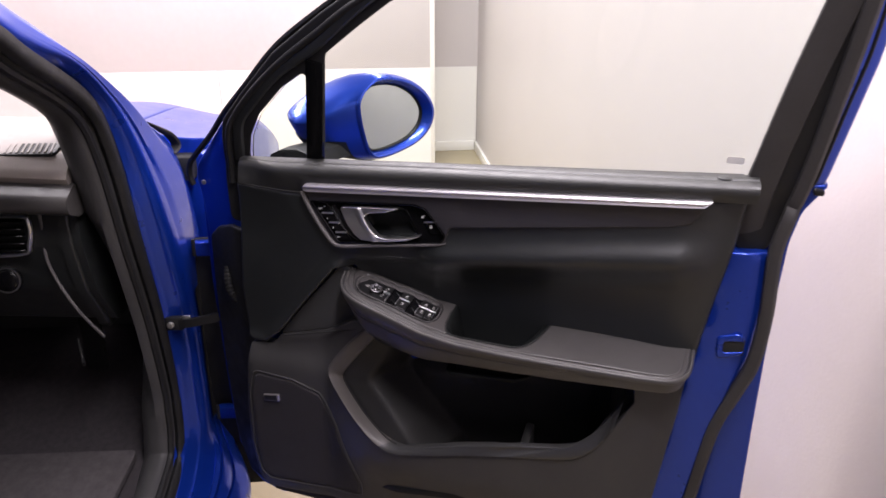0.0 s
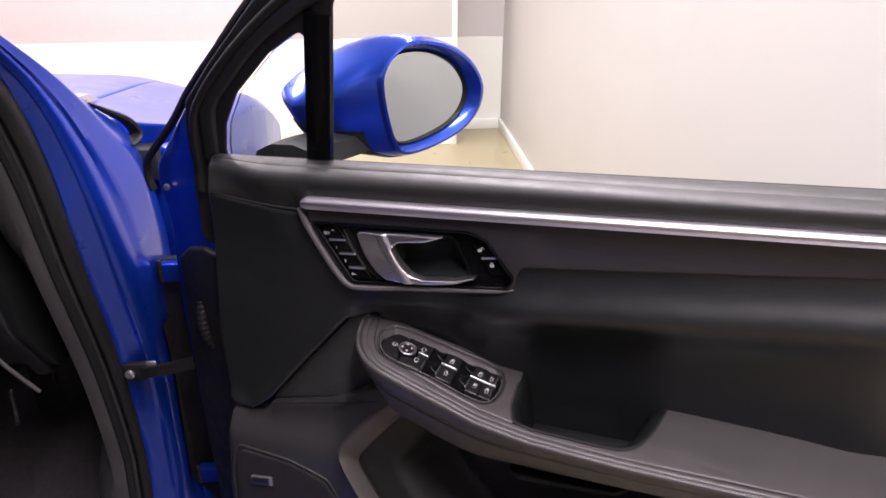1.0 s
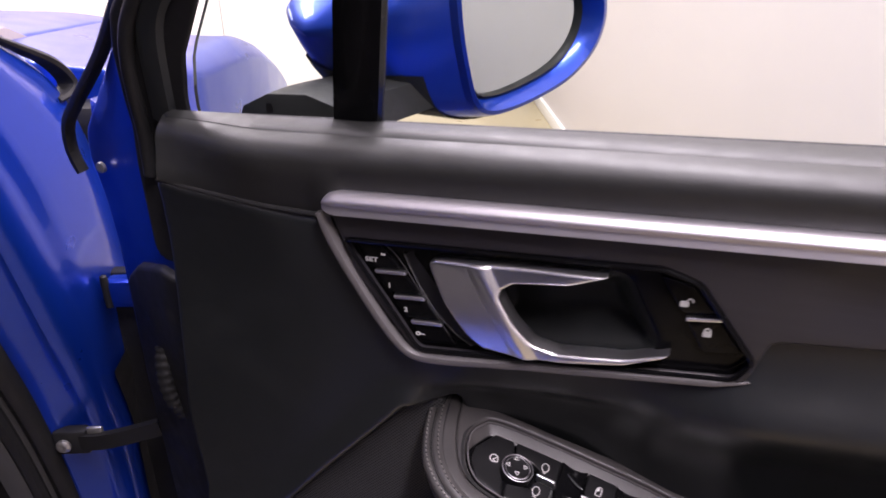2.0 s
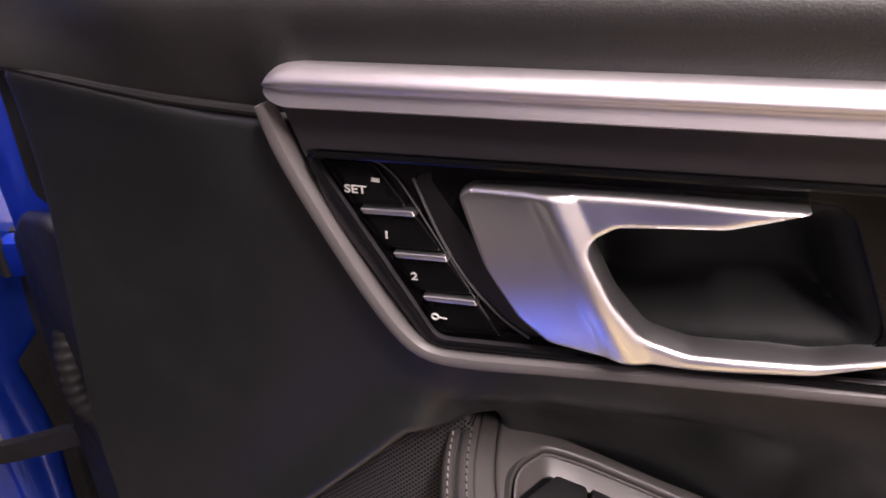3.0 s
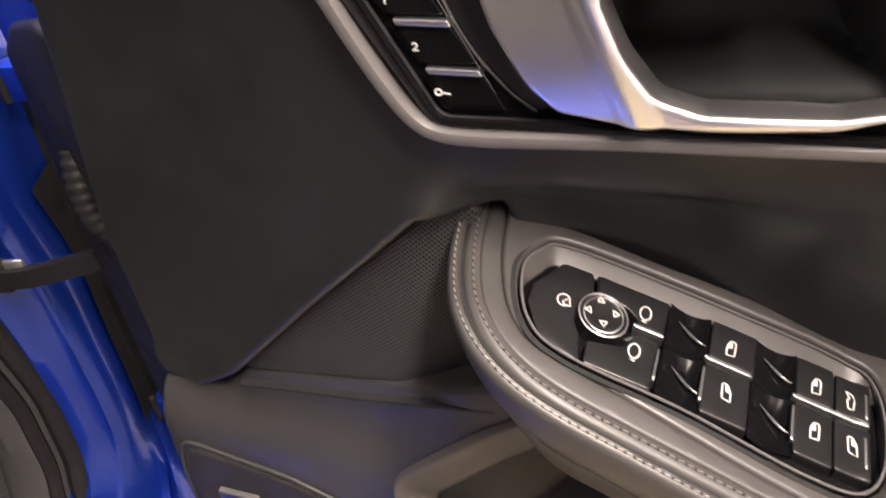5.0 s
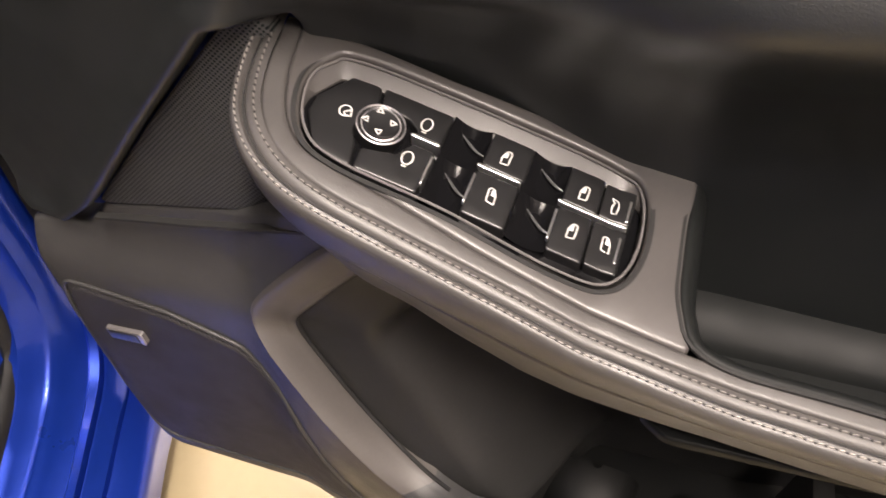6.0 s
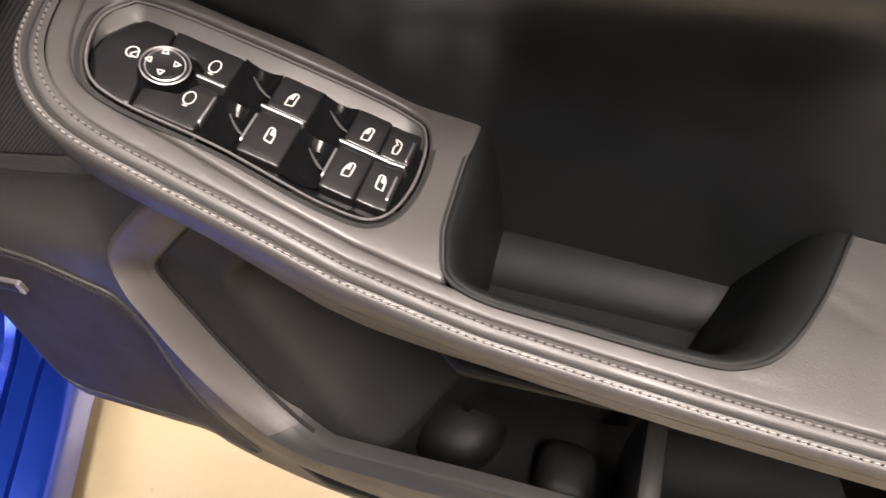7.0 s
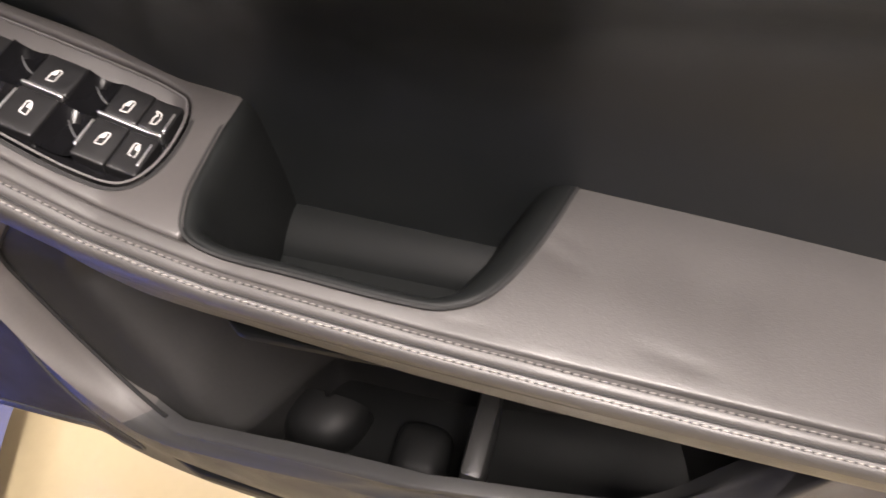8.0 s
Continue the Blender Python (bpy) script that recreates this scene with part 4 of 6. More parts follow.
def build_trim(door):
    # leather shoulder under the window
    rows = []
    for x in np.r_[np.linspace(-0.004, 0.16, 24), np.linspace(0.166, 0.182, 6), np.linspace(0.19, 0.978, 64)]:
        b = belt(x)
        front = 0.030 * (1 - float(step01(-0.004, 0.12, x)))
        low = 1.0025 + 0.0535 * (x - 0.16) * float(step01(0.1, 0.2, x)) + 0.021 * float(step01(0.168, 0.180, x))
        p = [(0.052, b - 0.012), (0.050, b - 0.001), (0.045, b + 0.002), (0.030, b + 0.0005), (0.0225, b - 0.001), (0.0215, b - 0.0022), (0.0205, b - 0.0012), (0.012, b - 0.0018), (0.005, b - 0.0032), (0.0005, b - 0.0056), (-0.0028, b - 0.0095), (-0.0042, b - 0.0150)]
        z0 = b - 0.0150
        for k in (0.3, 0.6, 0.85, 0.97):
            p.append((-0.0042 + 0.0100 * k ** 1.2 * (1 if x < 0.16 else 0.6), z0 + (low - z0) * k))
        p.append((0.008, low))
        rows.append([(x, y + front * min(1.0, max(0.0, (0.052 - y) / 0.05)) * (0.45 + 0.55 * float(step01(1.0, 1.04, z))), z) for y, z in p])
    rows[0] = [(x - 0.001, 0.5 * y + 0.03, z) for x, y, z in rows[0]]
    part("shoulder_trim", loft(rows), SHOULDER, door, "black leather shoulder trim under the window")
    part("window_strip", sweep([(x, 0.050, belt(x) - 0.0035) for x in np.linspace(0.02, 0.955, 40)], [(-0.006, -0.004), (-0.006, 0.003), (0.0, 0.005), (0.006, 0.003), (0.006, -0.004)]), RUBBER, door, "black window sealing strip")
    part("lock_pin", turned([(0.0, 0.0), (0.011, 0.0), (0.011, 0.002), (0.009, 0.003), (0.0, 0.003)], 20, at=(0.925, 0.028, belt(0.925) - 0.001)), SHOULDER, door, "flat round lock pin collar")

    # bright strip with a rounded front end and a pointed rear end
    prof = [(-1.0, 0.004), (-1.0, -0.0050), (-0.94, -0.0085), (-0.80, -0.0103), (-0.5, -0.0097), (-0.22, -0.0089), (-0.08, -0.0087), (0.06, -0.0098), (0.20, -0.0110), (0.38, -0.0109), (0.58, -0.0096), (0.78, -0.0076), (0.92, -0.0052), (1.0, -0.0020), (1.0, 0.004)]
    rows = []
    for x in np.r_[0.1640 + 0.012 * (1 - np.cos(np.linspace(0.12, math.pi / 2, 12))), np.linspace(0.180, 0.895, 90), np.linspace(0.897, 0.910, 6)]:
        mid, half = 1.0175 + 0.0535 * (x - 0.172) + 0.0065 * (x - 0.17), 0.0082 - 0.0025 * (x - 0.17)
        end = math.sqrt(max(0.0, 1 - max(0.0, (0.176 - x) / 0.0125) ** 2)) * (1 - 0.75 * float(step01(0.897, 0.911, x)))
        up = half * 0.75 * float(step01(0.897, 0.911, x))
        rows.append([(x, -0.004 + (y + 0.004) * (0.35 + 0.65 * end) if y < 0 else y, mid + up + half * q * end) for q, y in prof])
    part("bright_strip", loft(rows), ALU, door, "brushed aluminium trim strip", sharp=70)

    # dark insert below the strip
    ins = [(0.166, 1.012), (0.186, 0.962), (0.229, 0.903), (0.452, 0.930), (0.462, 0.966), (0.85, 1.013), (0.884, 1.022), (0.902, 1.056), (0.90, 1.064)]
    o = rounded(ins, [0.002, 0.05, 0.016, 0.012, 0.008, 0.02, 0.02, 0.004, 0.003], 0.005)
    part("insert_panel", patch(o, lambda x, z: -0.003 + 0.004 * math.exp(-((z - (0.99 + 0.05 * (x - 0.2))) / 0.02) ** 2) * float(step01(0.46, 0.5, x)), 0.012, 0.003, 0.010, holes=[POD], hole_r=0.0015, hole_rim=0.014), INSERT, door, "black brushed insert panel")
    # satin bezel round the handle pod
    line = spline([(0.1595, 1.008), (0.170, 0.984), (0.188, 0.952), (0.206, 0.924), (0.220, 0.9075), (0.232, 0.9022), (0.250, 0.9030), (0.27, 0.9060), (0.30, 0.9105), (0.38, 0.9220), (0.44, 0.9308), (0.455, 0.9340)], 0.005)
    part("pod_bezel", sweep([(x, -0.002, z) for x, z in line], [(-0.0042, -0.004), (-0.0042, 0.001), (-0.0025, 0.0042), (0.0, 0.005), (0.0025, 0.0042), (0.0042, 0.001), (0.0042, -0.004)], up=(0, -1, 0), scale=np.interp(np.linspace(0, 1, len(line)), [0, 0.05, 0.45, 0.6, 0.94, 1], [0.8, 1, 1, 0.82, 0.8, 0.15])), SATIN, door, "satin grey bezel")
    build_pod(door)

    # upper card
    high = [(-0.004, 1.0025), (-0.014, 0.90), (-0.022, 0.76), (-0.012, 0.650), (0.002, 0.641), (0.040, 0.646), (0.078, 0.679), (0.150, 0.768), (0.219, 0.849), (0.255, 0.850), (0.27, 0.74), (0.44, 0.66), (0.70, 0.66), (0.922, 0.74), (0.929, 0.80), (0.958, 0.98), (0.966, 1.066),
            (0.90, 1.062), (0.45, 0.995), (0.17, 1.0005)]
    def ridge(x, z):
        d = to_edge(np.array([[x, z]]), RIDGE)[0]
        return card_high(x, z) - 0.009 * math.exp(-(d / 0.016) ** 2)
    o = even(np.array(high + high[:1]), 0.006, True)
    part("upper_card", patch(o, ridge, 0.008, 0.007, 0.016, holes=[inset(ccw(POD), -0.0015)], hole_r=0.002, hole_rim=0.02), SOFT, door, "soft black upper door card")
    part("shoulder_gap", sweep([(x, card_high(x, 1.0) + 0.0015, 1.0022) for x in np.linspace(0.0, 0.158, 40)], ring(0.0022, 8), up=(0, -1, 0)), HOLE, door, "dark gap between shoulder and door card")
    # tweeter mesh behind the ridge
    tw = [(0.070, 0.668), (0.150, 0.766), (0.222, 0.848), (0.240, 0.850), (0.264, 0.80), (0.264, 0.715), (0.19, 0.700)]
    part("tweeter_grille", patch(rounded(tw, 0.004, 0.005), lambda x, z: 0.010 + 0.02 * float(step01(0.2, 0.3, x)), 0.015, 0.002, 0.01), MESH, door, "fine black tweeter mesh")

    part("card_gap", sweep([(x, -0.004, z) for x, z in spline([(0.080, 0.6705), (0.125, 0.682), (0.164, 0.691), (0.200, 0.701), (0.236, 0.7105), (0.262, 0.718)], 0.01)], [(-0.0016, -0.004), (-0.0012, 0.001), (0.0012, 0.001), (0.0016, -0.004)], up=(0, -1, 0)), HOLE, door, "dark gap under the tweeter mesh")
    # lower card with the pocket opening
    lowc = [(-0.004, 0.634), (0.05, 0.640), (0.075, 0.668), (0.19, 0.700), (0.25, 0.735), (0.300, 0.750)] + [tuple(q) for q in POCKET_CREST[::5]] + [(0.82, 0.746), (0.835, 0.752), (0.912, 0.752), (0.906, 0.662), (0.893, 0.55), (0.880, 0.431), (0.850, 0.27), (0.5, 0.268), (0.278, 0.262), (0.131, 0.246), (0.010, 0.239), (-0.022, 0.262), (-0.038, 0.36), (-0.034, 0.46), (-0.018, 0.57)]
    part("lower_card", patch(rounded(lowc, 0.010, 0.006), card_low, 0.014, 0.004, 0.018), HARD, door, "black grained lower door card")
    # sloped band round the opening, from the crest of the card down to the lining
    a, b = POCKET_CREST, POCKET_EDGE
    rows = []
    for p, q in zip(a, b):
        y0, y1 = card_low(*p) - 0.0035, lip_y(*q)
        rows.append([(p[0] * (1 - k) + q[0] * k, y0 + (y1 - y0) * h, p[1] * (1 - k) + q[1] * k) for k, h in ((-0.12, 0.30), (-0.04, 0.04), (0.0, 0.0), (0.10, 0.02), (0.5, 0.40), (0.74, 0.68))] + [(p[0] * (1 - k) + q[0] * k, y0 + (y1 - y0) * k - 0.0016 * math.sin(math.pi * (k - 0.74) / 0.26), p[1] * (1 - k) + q[1] * k) for k in (0.80, 0.87, 0.94, 0.98)] + [(q[0], y1 + 0.0012, q[1]), (q[0], y1 + 0.010, q[1])])
    # one band: past the cut a darker colour stands for its shaded facing
    cut = next(k for k, q in enumerate(b) if q[0] > 0.343 and q[1] < 0.5)
    part("pocket_trim", loft(rows[:cut + 1]), BAND, door, "satin grey band round the door pocket, in its lit tone")
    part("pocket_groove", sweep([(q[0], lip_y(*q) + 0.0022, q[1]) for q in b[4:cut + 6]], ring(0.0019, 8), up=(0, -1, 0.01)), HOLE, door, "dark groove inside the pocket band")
    part("pocket_lip", loft(rows[cut:]), LIP, door, "lip of the door pocket, the band in a shaded tone")
    pk = rounded([(0.340, 0.752), (0.296, 0.728), (0.243, 0.675), (0.212, 0.622), (0.222, 0.592), (0.220, 0.560), (0.190, 0.492), (0.160, 0.38), (0.160, 0.30), (0.86, 0.37), (0.86, 0.52), (0.85, 0.69), (0.83, 0.75)], 0.02, 0.006)
    def liner(x, z):
        d = x - 0.222 - 0.95 * min(0.14, max(0.0, 0.588 - z)) - 0.7 * max(0.0, z - 0.60)
        q = float(0.20 * min(1.0, max(0.0, d / 0.075)) + 0.80 * step01(0.055, 0.125, d)) * float(step01(0.0, 0.05, 0.83 - x))
        return max(min(lip_y(x, z), lip_y(x - max(0.0, d), z)) * 0.5 + 0.5 * lip_y(x, z) + 0.0035 + 0.132 * q, card_low(x, z) + 0.007)
    part("pocket_liner", patch(pk, liner, 0.008, 0.0, 0.002), LINING, door, "black door pocket lining")
    # floor, holder and step carry the pocket's shade in their colour
    part("pocket_floor", patch(rounded([(0.14, 0.008), (0.24, 0.000), (0.30, -0.032), (0.36, -0.052), (0.48, -0.060), (0.80, -0.060), (0.83, 0.100), (0.14, 0.100)], 0.01, 0.01), lambda x, y: 0.365 + 0.2 * (x - 0.34), 0.03, 0.004, 0.01, axis="z"), SHADED_BLACK, door, "floor of the door pocket, its shade in the black colour")
    part("pocket_divider", box((0.619, -0.046, 0.40), (0.637, 0.045, 0.533), 0.005), LIP, door, "grey upright divider in the door pocket")
    rows = []
    for k in np.sin(np.linspace(0, 0.97 * math.pi / 2, 14)):
        r = math.sqrt(max(0.0, 1 - k ** 9))
        rows.append([(0.462 + 0.046 * r * math.cos(a) + 0.012 * k, 0.034 - 0.052 * r * math.sin(a), 0.330 + 0.106 * k) for a in np.linspace(0, math.pi, 18)])
    part("bottle_holder", loft(rows), SHADED_BIN, door, "rounded bottle holder wall in the door pocket, shade in its black colour")
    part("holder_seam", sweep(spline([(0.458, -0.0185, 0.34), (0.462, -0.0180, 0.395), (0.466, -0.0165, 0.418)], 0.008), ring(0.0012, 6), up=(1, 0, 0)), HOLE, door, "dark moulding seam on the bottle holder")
    part("pocket_step", box((0.548, -0.030, 0.36), (0.602, 0.03, 0.448), 0.018, 4), SHADED_BIN, door, "step in the door pocket, shade in its black colour")

    # speaker cover
    sp = [(0.006, 0.563), (-0.012, 0.50), (-0.020, 0.36), (-0.004, 0.290), (0.018, 0.272), (0.15, 0.280), (0.258, 0.298), (0.258, 0.335), (0.205, 0.470), (0.163, 0.535), (0.10, 0.556)]
    grille = part("speaker_grille", patch(rounded(sp, 0.02, 0.005), lambda x, z: card_low(x, z) - 0.003, 0.014, 0.004, 0.006), GRILLE, door, "black perforated speaker cover")
    line = rounded(np.array(sp) + (np.array(sp) - np.mean(sp, 0)) * 0.045, 0.02, 0.008)
    part("speaker_rim", sweep([(x, card_low(x, z) - 0.001, z) for x, z in line], ring(0.0018, 8), up=(0, -1, 0), loop=True), HARD, door, "raised black speaker rim")
    badge = [(0.024, 0.512), (0.064, 0.5185), (0.065, 0.502), (0.025, 0.4955)]
    b = part("speaker_badge", patch(rounded(badge, 0.0015, 0.002), lambda x, z: card_low(x, z) - 0.0075, 0.01, 0.001, 0.004), SATIN, grille, "small aluminium badge with unreadable lettering")
    part("badge_end", patch(rounded([(0.0600, 0.5175), (0.0645, 0.5180), (0.0650, 0.5030), (0.0605, 0.5020)], 0.001, 0.002), lambda x, z: card_low(x, z) - 0.0084, 0.01, 0.0004, 0.001), ALU, grille, "bright end of the badge")
    part("badge_face", patch(rounded([(0.026, 0.5105), (0.0575, 0.5155), (0.0585, 0.5035), (0.027, 0.498)], 0.001, 0.002), lambda x, z: card_low(x, z) - 0.0082, 0.01, 0.0003, 0.001), KEYCAP, grille, "dark badge face")


POD = rounded([(0.1755, 0.991), (0.2315, 0.9075), (0.445, 0.9335), (0.4560, 0.949), (0.4165, 0.9995), (0.394, 1.0062)], [0.004, 0.010, 0.010, 0.010, 0.012, 0.02], 0.003)
RIDGE = np.array([(-0.004, 0.641), (0.040, 0.646), (0.078, 0.679), (0.150, 0.768), (0.219, 0.849), (0.2191, 0.8491), (0.150, 0.7681), (0.078, 0.6791), (0.040, 0.6461)])
POCKET = [(0.330, 0.738), (0.296, 0.700), (0.258, 0.645), (0.2275, 0.612), (0.2195, 0.599), (0.2185, 0.588), (0.225, 0.576), (0.235, 0.565), (0.246, 0.552), (0.258, 0.539), (0.271, 0.5235), (0.284, 0.514), (0.311, 0.494), (0.336, 0.479), (0.356, 0.4735), (0.378, 0.482), (0.42, 0.4975), (0.50, 0.525), (0.60, 0.553), (0.732, 0.578), (0.784, 0.640), (0.812, 0.690), (0.80, 0.738), (0.36, 0.742)]
POCKET_OUT = [(0.308, 0.746), (0.268, 0.712), (0.232, 0.670), (0.2000, 0.625), (0.1920, 0.611), (0.1915, 0.602), (0.200, 0.5925), (0.2105, 0.584), (0.221, 0.571), (0.232, 0.557), (0.246, 0.541), (0.260, 0.528), (0.286, 0.502), (0.313, 0.479), (0.335, 0.466), (0.358, 0.4640), (0.38, 0.471), (0.42, 0.4845), (0.50, 0.507), (0.60, 0.531), (0.740, 0.561), (0.797, 0.634), (0.830, 0.692), (0.82, 0.746), (0.34, 0.748)]


def eased(p, n=21):
    """The line with its front corners eased; its ends stay."""
    w = np.hanning(2 * n + 3)[1:-1]
    q = np.vstack([2 * p[0] - p[n:0:-1], p, 2 * p[-1] - p[-2:-n - 2:-1]])
    soft = np.stack([np.convolve(q[:, k], w / w.sum(), "valid") for k in range(2)], 1)
    part_way = step01(0.50, 0.42, p[:, :1])
    return p + (soft - p) * part_way


POCKET_EDGE, POCKET_CREST = eased(through_points(POCKET[:-2])), eased(through_points(POCKET_OUT[:-2]))


def lip_y(x, z):
    return 0.001 - min(float(np.interp(x, [0.38, 0.60, 0.74, 0.80], [0.056, 0.071, 0.060, 0.041])), 0.345 * max(0.0, x - 0.218)) * (float(step01(0.66, 0.58, z)) if x < 0.5 else 1.0)



def build_pod(door):
    """Gloss black pod with the chrome pull handle, memory keys and lock keys."""
    o = inset(ccw(POD), -0.001)
    cup = np.array(rounded([(0.262, 0.985), (0.284, 0.922), (0.402, 0.939), (0.374, 0.995)], 0.012, 0.004))
    def pod_y(x, z):
        q = np.array([[x, z]])
        d = to_edge(q, cup)[0] if inside(q, cup)[0] else 0.0
        return -0.0055 + 0.026 * float(step01(0.0, 0.022, d))
    pod = part("handle_pod", patch(o, pod_y, 0.006, 0.0005, 0.006, holes=[cup], hole_r=0.0012, hole_rim=0.003), GLOSS, door, "gloss black handle pod")
    pod.location.y = 0.0090
    part("handle_cup", patch(inset(ccw(cup), -0.0004), lambda x, z: pod_y(x, z) + 0.0014, 0.003, 0.0, 0.0), WELLMAT, pod, "matt black cup behind the handle")
    part("pod_rim", sweep([(x, -0.0125, z) for x, z in inset(ccw(POD), 0.0012)], ring(0.0015, 8), up=(0, -1, 0), loop=True), GLOSS, pod, "gloss black raised pod rim")

    hand = [(0.2405, 0.9815), (0.246, 0.9855), (0.272, 0.9885), (0.334, 0.9935), (0.3645, 0.9958), (0.338, 0.9850), (0.302, 0.9790), (0.2915, 0.9715), (0.304, 0.9500), (0.3175, 0.9345), (0.334, 0.9315), (0.378, 0.9362), (0.402, 0.9440), (0.4065, 0.9462), (0.402, 0.9415), (0.378, 0.9315),
            (0.337, 0.9250), (0.311, 0.9222), (0.281, 0.9205), (0.268, 0.930), (0.253, 0.952)]
    rr = [0.004, 0.004, 0.02, 0.03, 0.0008, 0.02, 0.008, 0.012, 0.05, 0.012, 0.012, 0.03, 0.01, 0.0008, 0.01, 0.02, 0.03, 0.03, 0.008, 0.02, 0.03]
    a, b = np.array([0.2690, 0.986]), np.array([0.3050, 0.9215])
    n = np.array([-(b - a)[1], (b - a)[0]]) / np.linalg.norm(b - a)
    def hy(x, z):
        s = float((np.array([x, z]) - a) @ n)       # to the right of the crease
        blade = 0.17 * max(0.0, -s) if s < 0 else 0.0
        tip = 0.004 * float(step01(0.33, 0.41, x))
        bow = 0.0030 * ((z - 0.950) / 0.034) ** 2 * float(step01(0.36, 0.30, x))
        return -0.0195 + blade + tip + bow - 0.0025 * math.sin(math.pi * min(1.0, max(0.0, s) / 0.016)) * float(step01(0.36, 0.31, x))
    part("pull_handle", patch(rounded(hand, rr, 0.0012), hy, 0.0016, 0.0026, 0.012), CHROME, pod, "satin chrome pull handle")

    # hollow beside the grip, with its lip, whose highlight is a paler colour, and the fine border of the keypad
    lobe = [(0.221, 0.983), (0.224, 0.976), (0.232, 0.959), (0.244, 0.940), (0.260, 0.924), (0.272, 0.9165)]
    hollow = lobe + [(0.283, 0.9195), (0.270, 0.930), (0.255, 0.952), (0.243, 0.980), (0.250, 0.9895), (0.232, 0.989)]
    part("grip_hollow", patch(rounded(hollow, 0.004, 0.002), lambda x, z: -0.0062 + 0.10 * max(0.0, x - 0.221 - 0.76 * max(0.0, 0.983 - z)), 0.003, 0.0008, 0.002), KEYCAP, pod, "satin black hollow beside the grip")
    part("hollow_lip", sweep([(x, -0.0064, z) for x, z in spline(lobe, 0.003)], ring(0.0007, 8), up=(0, -1, 0)), GLOSS_SOFT, pod, "lip of the hollow, its edge highlight in a paler gloss")
    border = spline([(0.180, 0.9858), (0.203, 0.9880), (0.2105, 0.9850), (0.2175, 0.9775), (0.231, 0.957), (0.249, 0.930), (0.2590, 0.9150)], 0.003)
    part("keypad_border", sweep([(x, -0.0066, z) for x, z in border], ring(0.0004, 6), up=(0, -1, 0)), GLOSS_SOFT, pod, "fine border line of the keypad")

    # memory keys: three bright bars between four key faces
    for k, (x, z) in enumerate(((0.1980, 0.9662), (0.2120, 0.9477), (0.2250, 0.9287))):
        bar = [(x, z + 0.0012), (x + 0.0235, z + 0.0034), (x + 0.0250, z + 0.0008), (x + 0.0018, z - 0.0014)]
        part("key_bar", patch(rounded(bar, 0.0005, 0.001), lambda x, z: -0.0095, 0.004, 0.0008, 0.004), CHROME, pod, "thin bright key bar")
    faces = [[(0.181, 0.9865), (0.2045, 0.9875), (0.2185, 0.9700), (0.1945, 0.9675)], [(0.1955, 0.9640), (0.2225, 0.9665), (0.2335, 0.9520), (0.2085, 0.9495)],
             [(0.2095, 0.9455), (0.2360, 0.9480), (0.2470, 0.9335), (0.2220, 0.9305)], [(0.2230, 0.9265), (0.2490, 0.9295), (0.2600, 0.9150), (0.2330, 0.9112)]]
    for f in faces:
        part("memory_key", patch(rounded(f, [0.001, 0.004, 0.001, 0.001], 0.0015), lambda x, z: -0.0075, 0.005, 0.0008, 0.003), GLOSS, pod, "gloss black memory key")
    up = Matrix(((1, 0, 0, 0), (0, 0, -1, 0), (0, 1, 0, 0), (0, 0, 0, 1)))
    def at(x, y, z, turn):
        return Matrix.Translation((x, y, z)) @ up @ Matrix.Rotation(radians(turn), 4, "Z") @ Matrix.Diagonal((1.28, 1, 1, 1))
    lettering("key_lettering", "SET", 0.0050, at(0.1962, -0.0079, 0.9748, 3.5), WHITE, pod)
    lettering("key_lettering", "1", 0.0050, at(0.2092, -0.0079, 0.9557, 3.5), WHITE, pod)
    lettering("key_lettering", "2", 0.0050, at(0.2212, -0.0079, 0.9377, 3.5), WHITE, pod)
    part("key_lamp", box((0.2035, -0.0080, 0.9795), (0.2070, -0.0074, 0.9812)), WHITE, pod, "small key lamp")
    bm = sweep([(0.2305 + 0.0015 * math.cos(a), -0.0077, 0.9190 + 0.0013 * math.sin(a)) for a in np.linspace(0, 6.1, 16)], ring(0.0005, 6), up=(0, -1, 0.01), loop=True)
    part("key_symbol", bm, WHITE, pod, "printed key symbol")
    part("key_symbol", box((0.2318, -0.0080, 0.9186), (0.2358, -0.0075, 0.9194), 0.0002, 1), WHITE, pod, "printed key symbol shaft")
    # lock keys at the rear of the pod
    for f in ([(0.392, 0.9985), (0.4125, 0.9945), (0.4270, 0.9775), (0.4085, 0.9748)], [(0.4110, 0.9715), (0.4300, 0.9740), (0.4475, 0.9520), (0.4240, 0.9480)]):
        part("lock_key", patch(rounded(f, [0.001, 0.004, 0.001, 0.002], 0.0015), lambda x, z: -0.0078, 0.005, 0.0008, 0.003), GLOSS, pod, "gloss black lock key")
    bar = [(0.4105, 0.9722), (0.4335, 0.9758), (0.4345, 0.9735), (0.4115, 0.9698)]
    part("key_bar", patch(rounded(bar, 0.0005, 0.001), lambda x, z: -0.0098, 0.004, 0.0008, 0.004), CHROME, pod, "thin bright key bar")
    for x, z, ox in ((0.4088, 0.9815, 0.0032), (0.4250, 0.9625, 0.0)):
        part("lock_symbol", patch(rounded([(x - 0.0027, z - 0.0022), (x + 0.0027, z - 0.0019), (x + 0.0025, z + 0.0019), (x - 0.0025, z + 0.0017)], 0.0010, 0.0008), lambda x, z: -0.0086, 0.004, 0, 0.0010), WHITE, pod, "printed padlock symbol")
        arc = [(x + ox + 0.0018 * math.cos(a), -0.0083, z + 0.0018 + 0.0022 * math.sin(a)) for a in np.linspace(0, math.pi, 9)]
